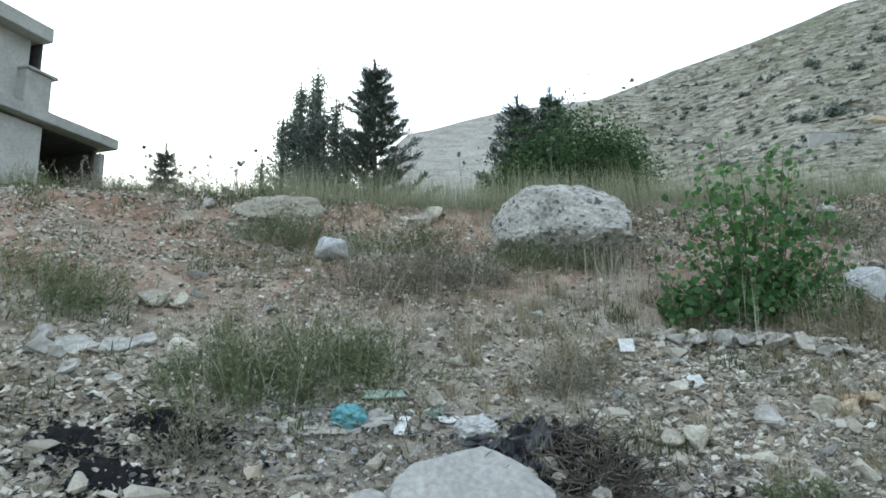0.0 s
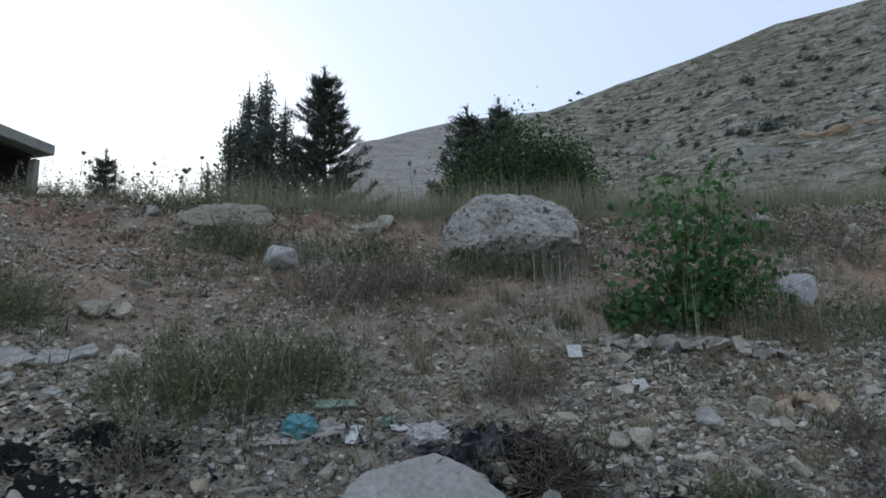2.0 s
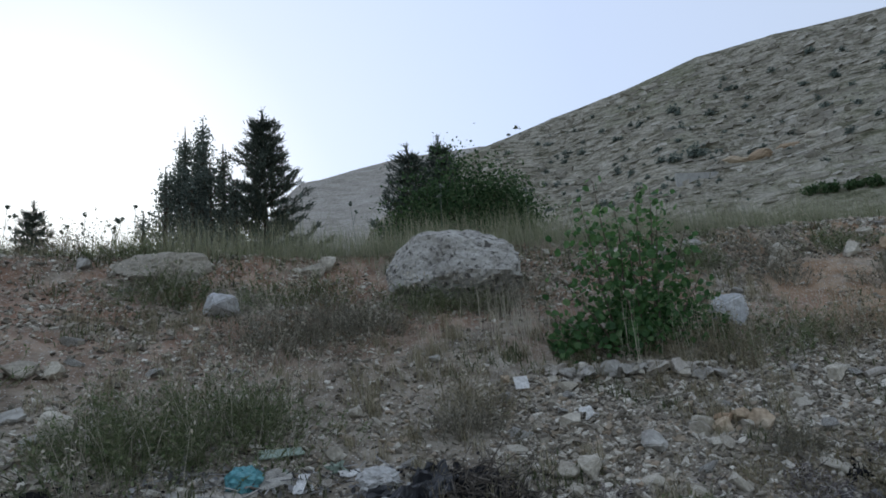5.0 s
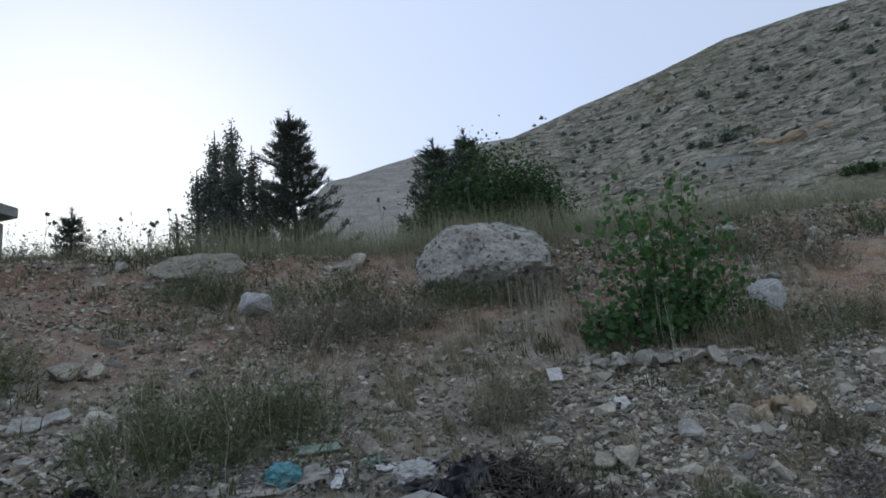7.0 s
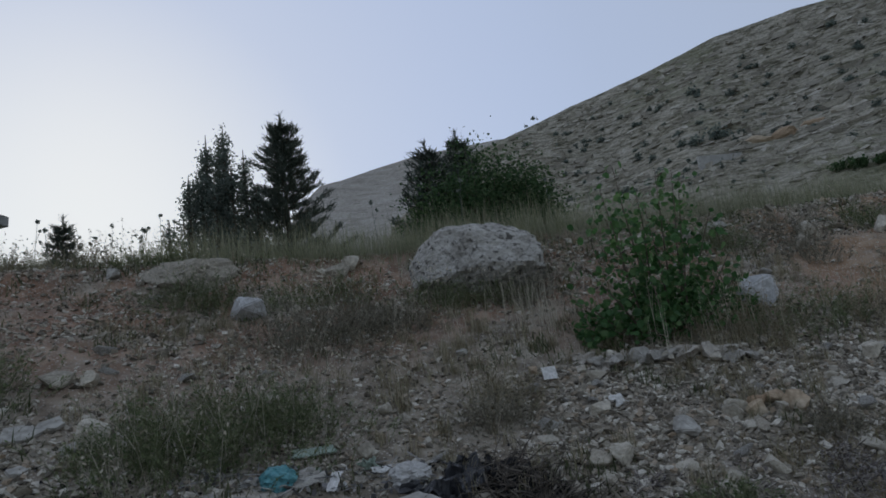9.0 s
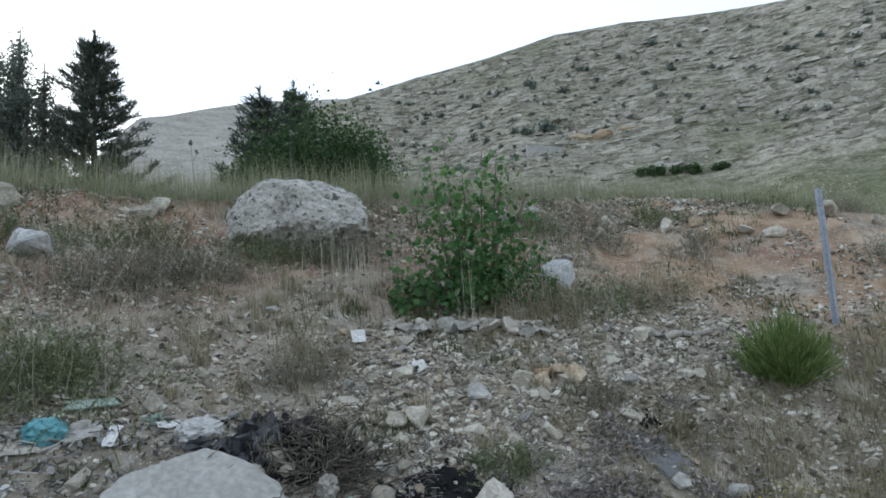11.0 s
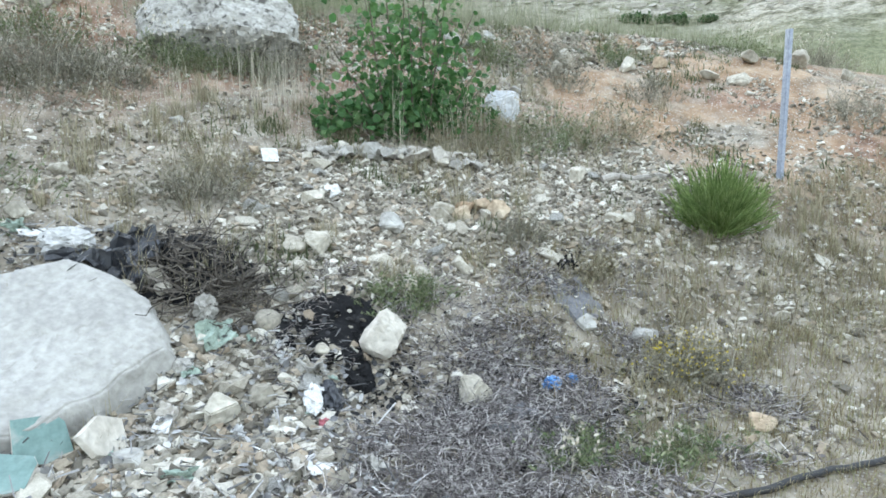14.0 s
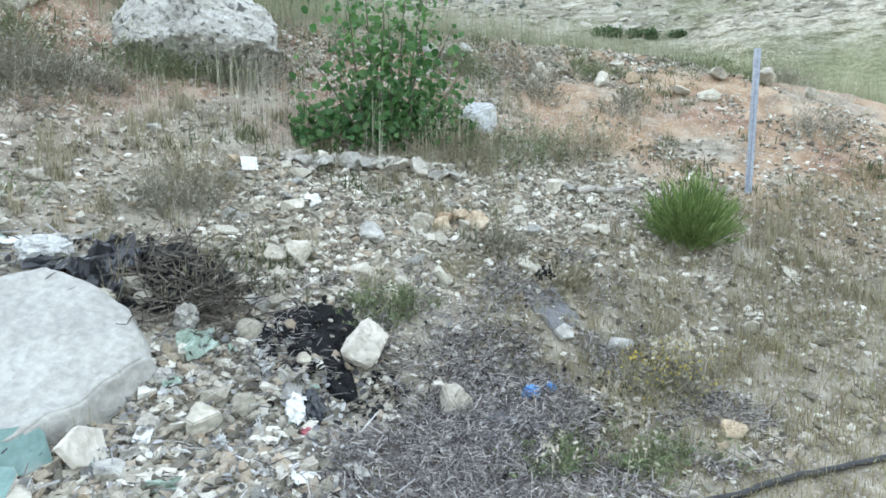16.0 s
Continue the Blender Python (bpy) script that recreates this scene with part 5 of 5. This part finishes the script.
def weed(x, y, height, width, seed, material, label, n=260, name="weed", deep=0.6, spray=0.5, category="weed"):
    """A feathery clump: thin bent stalks with side shoots, thinning out towards its edge."""
    r = random.Random(seed)
    z0 = gz(x, y)
    root = base_empty(name, x, y, z0, label, category)
    b, g2 = Blades(), Blades()
    for _ in range(int(n * 0.38)):
        ox, oy = r.gauss(0, width * 0.3), r.gauss(0, width * 0.3 * deep)
        z = gz(x + ox, y + oy) - z0 - 0.01
        q = min(math.hypot(ox, oy) / (width * 0.5), 1.3)
        h = height * r.uniform(0.3, 1.0) * (1.1 - 0.45 * q)
        d = Vector((ox / width * spray * 1.5 + r.gauss(0, 0.25), oy / width * spray + r.gauss(0, 0.2) - 0.1, 1)).normalized()
        p = Vector((ox, oy, z))
        for k in range(4):
            e = p + d * h * 0.28
            b.stick(p, e, 0.0026 - 0.0005 * k, 0.0021 - 0.0005 * k)
            for _ in range(4 if k else 2):
                s = p.lerp(e, r.random())
                g = (d * 0.7 + Vector((r.gauss(0, 0.7), r.gauss(0, 0.7), 0.1))).normalized()
                t = s + g * r.uniform(0.03, 0.09)
                b.stick(s, t, 0.0016, 0.0007)
                if r.random() < 0.4:
                    g2.leaf(t, r.uniform(0.007, 0.016), r, 2.4)
            p = e
            d = (d + Vector((r.gauss(0, 0.16), r.gauss(0, 0.16), -0.1))).normalized()
    tall = Blades()
    for _ in range(int(n * 0.05)):
        ox, oy = r.gauss(0, width * 0.28), r.gauss(0, width * 0.28 * deep)
        p = Vector((ox, oy, gz(x + ox, y + oy) - z0))
        d = Vector((r.gauss(0, 0.3), r.gauss(0, 0.2), 1)).normalized()
        for k in range(5):
            e = p + d * height * r.uniform(0.22, 0.32)
            tall.stick(p, e, 0.0026 - 0.0003 * k, 0.0023 - 0.0003 * k)
            p, d = e, (d + Vector((r.gauss(0, 0.1), r.gauss(0, 0.1), -0.05))).normalized()
            if k > 2:
                for _ in range(3):
                    tall.leaf(p + Vector((r.gauss(0, 0.015), r.gauss(0, 0.015), r.gauss(0, 0.02))), r.uniform(0.008, 0.018), r, 2.0)
    for nm, blades, m in (("stalk", b, material), ("foliage", g2, material), ("seed_stalk", tall, PALE_STEM)):
        ob = tagged(new(nm, blades.mesh(nm, m)), kind="stuff")
        ob.parent = root
    return root


WEEDS = [
    (-1.0, 4.88, 0.52, 1.35, WEED, "wide feathery green weed on the slope", 700), (-1.4, 4.55, 0.45, 0.85, WEED, "feathery green weed on the slope", 380),
    (-0.6, 5.1, 0.45, 0.75, WEED, "feathery green weed on the slope", 330), (-0.45, 6.4, 0.5, 1.3, GREY_WEED, "dusty grey-green weed on the bank", 480),
    (-0.1, 6.75, 0.45, 0.9, GREY_WEED, "dusty grey-green weed on the bank", 300), (0.35, 6.7, 0.4, 0.7, GREY_WEED, "dusty grey-green weed on the bank", 220),
    (-1.84, 7.4, 0.42, 0.8, WEED, "dense dark green weed below a flat boulder", 420), (-0.75, 7.4, 0.34, 0.8, WEED, "low green weed on the bank", 260), (-0.2, 7.5, 0.3, 0.7, WEED, "low green weed on the bank", 220),
    (-3.3, 5.45, 0.5, 1.1, WEED, "olive weed on bare earth", 380), (-2.9, 5.3, 0.4, 0.6, WEED, "olive weed on bare earth", 200), (1.75, 7.25, 0.35, 0.7, GREY_WEED, "grey-green weed below the boulder", 220),
    (-1.45, 4.1, 0.36, 0.35, GREY_WEED, "pale weed with drooping seed heads", 110), (1.0, 5.0, 0.36, 0.45, GREY_WEED, "grey-green weed among gravel", 170), (1.15, 5.3, 0.4, 0.5, DRY, "dry brown weed among gravel", 150),
    (3.55, 3.12, 0.2, 0.5, GREY_WEED, "low grey-green weed with yellow flowers", 240), (2.15, 3.95, 0.22, 0.36, WEED, "low green weed behind a cream stone", 150), (3.55, 4.0, 0.16, 0.3, DRY, "low yellowish weed on the slope", 120),
    (3.15, 4.35, 0.2, 0.3, GREY_WEED, "low grey weed on the slope", 90), (3.6, 5.75, 0.45, 0.8, DRY, "straw-coloured weed beside the sapling", 260), (4.2, 5.7, 0.42, 0.9, WEED, "olive weed behind rubble", 260), (4.9, 5.6, 0.4, 0.9, DRY, "straw-coloured weed behind rubble", 240),
    (1.0, 7.35, 0.34, 0.7, WEED, "dark green weed under the boulder", 380), (1.6, 7.3, 0.3, 0.6, WEED, "green weed at the foot of the boulder", 300), (2.05, 7.4, 0.34, 0.6, GREY_WEED, "dusty weed under the boulder", 220), (-3.3, 8.2, 0.4, 0.9, GREY_WEED, "grey-green weed on the brink", 260), (-4.4, 8.2, 0.4, 1.0, GREY_WEED, "grey-green weed on the brink", 260), (-2.5, 8.25, 0.36, 0.8, WEED, "olive weed on the brink", 220), (-5.4, 8.1, 0.4, 1.0, WEED, "olive weed on the brink", 240),
    (4.6, 7.6, 0.35, 0.7, WEED, "dark green weed below the brink", 260), (5.4, 7.55, 0.35, 0.8, GREY_WEED, "grey-green weed below the brink", 240), (6.4, 7.4, 0.3, 0.7, WEED, "olive weed below the brink", 220), (8.2, 6.9, 0.35, 0.9, WEED, "olive weed hanging over the brink", 260), (9.2, 6.7, 0.35, 0.9, GREY_WEED, "grey-green weed hanging over the brink", 240), (6.0, 6.3, 0.3, 0.5, GREY_WEED, "grey-green weed on the reddish bank", 150), (5.2, 6.9, 0.3, 0.6, GREY_WEED, "grey-green weed on the reddish bank", 150), (7.6, 5.0, 0.4, 0.7, GREY_WEED, "grey-green weed on the reddish bank", 160), (2.5, 2.75, 0.12, 0.4, WEED, "low green weed at the verge", 120), (3.0, 2.6, 0.14, 0.5, WEED, "low green weed at the verge", 140),
]
for k, (x, y, h, w, m, label, n) in enumerate(WEEDS):
    weed(x, y, h, w, 300 + k, m, label, n)


def flowers():
    r = random.Random(9)
    b = Blades()
    for _ in range(520):
        x, y = r.gauss(3.55, 0.16), r.gauss(3.12, 0.11)
        b.leaf((x, y, gz(x, y) + r.uniform(0.03, 0.2)), r.uniform(0.008, 0.014), r)
    tagged(new("yellow_flowers", b.mesh("yellow_flowers", YELLOW)), "tiny yellow flowers on a low weed", "flowers", kind="stuff")


flowers()


def grass(name, label, material, spots, blades, hmin, hmax, width, seed, lean=0.5):
    r = random.Random(seed)
    b = Blades()
    for x, y, rad, scale in spots:
        for _ in range(blades):
            px, py = x + r.gauss(0, rad), y + r.gauss(0, rad)
            b.blade(px, py, gz(px, py) - 0.01, r.uniform(hmin, hmax) * scale, abs(r.gauss(0, lean)), r.uniform(0, math.tau), width * r.uniform(0.6, 1.3))
    tagged(new(name, b.mesh(name, material)), label, "grass", kind="stuff")


r = random.Random(400)
spots = []
while len(spots) < 620:
    x, y = r.uniform(-6.5, 9.5), r.uniform(3.0, 8.4)
    patch = noise.noise((x * 0.8, y * 0.8, 20)) + 0.25 * noise.noise((x * 3, y * 3, 4))
    want = 0.28 + patch * 0.9 + (0.22 if 5.6 < y < 7.2 and -1.5 < x < 4 else 0) + (0.3 if x > 3.6 and y < 4.3 else 0)
    if y < 4.0 and x < 3.2:
        want -= 0.45
    if x < -1.8 and 5.4 < y < 8:
        want -= 0.3
    if x > 4.8 and y > 4.6:
        want -= 0.5
    if r.random() < want:
        spots.append((x, y, r.uniform(0.02, 0.05), r.uniform(0.4, 1.4)))
grass("dry_grass", "dry straw-brown grass tufts over the stony bank", DRY, spots, 36, 0.05, 0.21, 0.003, 401, 0.6)
spots = [(r.gauss(1.85, 0.32), r.gauss(6.6, 0.28), 0.09, r.uniform(0.7, 1.2)) for _ in range(34)] + [(r.gauss(2.9, 0.3), r.uniform(5.65, 5.85), 0.04, r.uniform(0.8, 1.3)) for _ in range(12)] + [(r.uniform(0.4, 2.2), r.uniform(5.9, 6.7), 0.05, 0.6) for _ in range(16)]
grass("tall_dry_stems", "tall bleached dry grass stems beside the boulder", PALE_STEM, spots, 5, 0.25, 0.72, 0.0024, 402, 0.3)
spots = [(r.uniform(2.7, 7.5), r.uniform(2.4, 4.4), 0.06, r.uniform(0.4, 1.1)) for _ in range(1900)] + [(r.uniform(2.4, 6.5), r.uniform(1.2, 2.45), 0.06, 0.55) for _ in range(950)]
grass("withered_weeds", "low withered brown weeds on the stony slope", WITHERED, spots, 16, 0.03, 0.16, 0.0022, 403, 0.9)
spots = []
for _ in range(3600):
    x = r.uniform(-11, 16)
    y = 8.25 - brink_shift(x) + 7.5 * r.random() ** 1.9
    spots.append((x, y, 0.16, r.uniform(0.6, 1.2) * (0.55 if x < -2.5 and y < 10 else 1)))
grass("meadow_grass", "tall straw and olive meadow grass on the brink", MEADOW, spots, 26, 0.15, 0.7, 0.0025, 404, 0.4)
spots = [(x + r.gauss(0, 0.06), 8.2 - brink_shift(x) + r.gauss(0, 0.12), 0.08, r.uniform(0.3, 0.8)) for x in np.arange(-7, 13, 0.09)]
grass("brink_grass", "short mixed grass along the brink of the bank", WEED, spots, 12, 0.08, 0.3, 0.004, 405, 0.6)

spots = []
while len(spots) < 330:
    x, y = r.uniform(-5.5, 8.5), r.uniform(4.2, 8.4)
    if noise.noise((x * 1.1, y * 1.1, 44)) + 0.15 * (y > 6.2) > r.uniform(0.0, 0.4):
        spots.append((x, y, r.uniform(0.05, 0.13), r.uniform(0.5, 1.1)))
grass("low_weeds", "low dull green weeds over the bank", LOWGREEN, spots, 30, 0.03, 0.16, 0.006, 406, 0.9)


def seed_heads():
    """Tall stalks with dark round seed heads, against the sky."""
    r = random.Random(12)
    for k in range(26):
        x, y = (r.uniform(-4.6, -2.2) if k < 14 else r.uniform(-2.0, 6.5)), r.uniform(8.4, 9.6)
        h = r.uniform(0.55, 0.95)
        b = Blades()
        z = gz(x, y)
        p = Vector((x, y, z))
        q = p + Vector((r.gauss(0, 0.08), r.gauss(0, 0.05), h))
        b.stick(p, q, 0.005, 0.003)
        for _ in range(26):
            b.leaf(q + Vector((r.gauss(0, 0.012), r.gauss(0, 0.012), r.gauss(0, 0.012))), 0.03, r)
        if r.random() < 0.6:
            s = p.lerp(q, 0.6)
            t = s + Vector((r.uniform(-0.12, 0.12), 0, 0.2))
            b.stick(s, t, 0.003, 0.002)
            for _ in range(20):
                b.leaf(t + Vector((r.gauss(0, 0.01), r.gauss(0, 0.01), r.gauss(0, 0.01))), 0.025, r)
        tagged(new("thistle", b.mesh("thistle", DARK_LEAF)), "tall dry thistle with dark round heads", "thistle", "thistles on the brink")


seed_heads()

# ---- loose stones ----
BASE_STONES = []
for k in range(18):
    bm = hull_bm(500 + k, 9 + k % 5, False)
    bmesh.ops.scale(bm, vec=(1.15, 0.85, 0.45 + 0.05 * (k % 5)), verts=bm.verts)
    BASE_STONES.append(mesh_from("stone", bm, (STONES, LIMESTONE, STONES, PALE_ROCK, STONES, TAN_STONE, LIMESTONE, STONES, PALE_ROCK)[k % 9]))


def stone_want(x, y):
    """How thickly stones lie at a place."""
    w = (0.16 if y < 5.6 else 0.04) + 0.42 * noise.noise((x * 1.3, y * 1.3, 30)) + 0.3 * noise.noise((x * 3.7, y * 3.7, 31))
    if -0.4 < x < 1.5 and 2.6 < y < 3.85:
        w += 1.6
    if -3.2 < x < -0.2 and 3.5 < y < 5.1:
        w += 0.35
    if 1.2 < x < 5.2 and 4.0 < y < 5.75:
        w += 0.75
    if y > 7.2 and x > 1.9:
        w += 0.5
    if 5.6 < y < 8.2 and x < 0.5:
        w += 0.14
    if 1.4 < x < 3.1 and 2.3 < y < 3.8:
        w += 0.05
    if x > 4.9 and 4.7 < y < 7.3:
        w -= 0.12
    if y > 8.3 - brink_shift(x):
        w = 0
    return w


r = random.Random(600)
count = 0
while count < 300:
    x, y = r.uniform(-4.5, 8), r.uniform(2.6, 8.25)
    if r.random() * 1.4 < stone_want(x, y):
        s = (0.05 + 0.085 * r.random() ** 1.7) if x < 1.7 and y < 3.9 else (0.035 + 0.075 * r.random() ** 2)
        ob = new("stone", BASE_STONES[r.randrange(18)])
        ob.parent = ground
        ob.matrix_world = Matrix.LocRotScale((x, y, gz(x, y) + s * 0.2), Euler((r.uniform(-0.6, 0.6), r.uniform(-0.6, 0.6), r.uniform(0, 6.3))), (s, s, s))
        count += 1


def gravel(name, total, seed, least, more, power, label, area=(-6, 9, 2.3, 8.5)):
    r = random.Random(seed)
    kinds = []
    for k in range(2):
        bm = bmesh.new()
        if k:
            bmesh.ops.create_icosphere(bm, subdivisions=1, radius=1.0)
        else:
            bmesh.ops.create_cube(bm, size=1.5)
            bmesh.ops.triangulate(bm, faces=bm.faces[:])
        kinds.append((np.array([v.co[:] for v in bm.verts]), np.array([[v.index for v in f.verts] for f in bm.faces])))
        bm.free()
    gen = np.random.default_rng(seed)
    vs, fs, k, at = [], [], 0, 0
    x0, x1, y0, y1 = area
    while k < total:
        x, y = r.uniform(x0, x1), r.uniform(y0, y1)
        if r.random() * 1.6 > stone_want(x, y) + (0.14 if y < 5.6 else 0.12):
            continue
        s = least + more * r.random() ** power * (1.35 if x < 1.7 and y < 3.9 else 1)
        unit, tri = kinds[r.random() < 0.55]
        shape = (unit * gen.uniform(0.6, 1.2, (len(unit), 1)) + gen.uniform(-0.25, 0.25, unit.shape)) * np.array([1.2, gen.uniform(0.6, 1.0), gen.uniform(0.3, 0.75)])
        rot = np.array(Euler((r.uniform(-0.7, 0.7), r.uniform(-0.7, 0.7), r.uniform(0, 6.3))).to_matrix())
        vs.append(shape @ rot.T * s + np.array([x, y, gz(x, y) + s * 0.25]))
        fs.append(tri + at)
        at += len(unit)
        k += 1
    me = bpy.data.meshes.new(name)
    me.from_pydata(np.concatenate(vs).tolist(), [], np.concatenate(fs).tolist())
    me.materials.append(GRAVEL)
    tagged(new(name, me), label, name, kind="stuff")


gravel("gravel", 38000, 601, 0.007, 0.03, 3.0, "pale and tan limestone gravel strewn over the bank")
gravel("rubble", 19000, 602, 0.013, 0.028, 2.0, "angular limestone rubble strewn over the bank")
gravel("grit", 16000, 603, 0.004, 0.009, 1.5, "fine beige limestone grit between the stones", (-1.2, 5.2, 2.5, 5.7))

# ---- loose scraps in the rubble ----
for k in range(96):
    x, y = r.uniform(-0.3, 1.6), r.uniform(2.6, 3.8)
    if k > 76:
        x, y = r.uniform(-0.9, 0.4), r.uniform(4.1, 4.6)
    m, label = ((DIRTY_SHEET, "small torn dirty white plastic scrap in rubble"), (GREY_CLOTH, "small torn grey rag in rubble"), (BEIGE_CLOTH, "small dirty beige rag in rubble"), (GREEN_CLOTH, "small pale green plastic scrap in rubble"))[(k * 7) % 11 % 4]
    w = 0.04 + 0.1 * r.random() ** 1.6
    scrap("scrap", x, y, w, w * r.uniform(0.4, 0.8), 900 + k, m, label, "scrap", r.uniform(0, 180), wave=0.4, lift=0.035, torn=0.7, tilt=r.uniform(15, 60), thick=0.003)


def char(spots, seed):
    """Black and grey flakes strewn round the burnt patches and the painted hollows."""
    r = random.Random(seed)
    for x, y, rx, ry, n in spots:
        b = Blades()
        for _ in range(n):
            px, py = r.gauss(x, rx), r.gauss(y, ry)
            p = Vector((px, py, gz(px, py) + r.uniform(0.004, 0.03)))
            if r.random() < 0.6:
                b.leaf(p, r.uniform(0.012, 0.045), r, 1.3, 1.2)
            else:
                d = Vector((r.gauss(0, 1), r.gauss(0, 1), r.gauss(0, 0.4))).normalized()
                b.stick(p, p + d * r.uniform(0.02, 0.07), 0.004, 0.002)
        tagged(new("char", b.mesh("char", CHAR)), "black flakes round burnt patches and painted hollows", "char", kind="stuff")


CHAR = mat("charred flakes", [(0, (0.008, 0.008, 0.009)), (0.7, (0.03, 0.03, 0.032)), (0.9, (0.12, 0.12, 0.125)), (1, (0.35, 0.345, 0.34))], by="island", bump=0)
char([(1.66, 3.76, 0.2, 0.17, 420), (1.8, 3.5, 0.12, 0.12, 200), (2.35, 3.35, 0.3, 0.22, 420), (2.75, 3.0, 0.3, 0.2, 300), (-1.85, 4.0, 0.5, 0.22, 1500), (0.75, 4.38, 0.3, 0.12, 260), (3.42, 4.14, 0.08, 0.06, 60)], 77)


def debris(total, seed):
    """Grey splinters, flakes and torn bits between the stones at the foot of the pale block."""
    r = random.Random(seed)
    b = Blades()
    for _ in range(total):
        x, y = r.uniform(-0.7, 1.7), r.uniform(2.3, 3.9)
        if r.random() < 0.25:
            x, y = r.uniform(-1.2, 0.5), r.uniform(4.0, 4.6)
        p = Vector((x, y, gz(x, y) + r.uniform(0.01, 0.06)))
        d = Vector((r.gauss(0, 1), r.gauss(0, 1), r.gauss(0.1, 0.4))).normalized()
        if r.random() < 0.45:
            w = r.uniform(0.002, 0.006)
            b.stick(p, p + d * r.uniform(0.03, 0.13), w, w * 0.7)
        else:
            b.leaf(p, r.uniform(0.012, 0.042), r, 1.3, 0.6)
    tagged(new("debris", b.mesh("debris", DEBRIS)), "grey splinters and torn flakes strewn between rubble stones", "debris", kind="stuff")


DEBRIS = mat("grey debris", [(0, (0.08, 0.08, 0.082)), (0.4, (0.21, 0.208, 0.21)), (0.8, (0.36, 0.355, 0.35)), (1, (0.56, 0.56, 0.55))], by="island", bump=0)
debris(2400, 88)
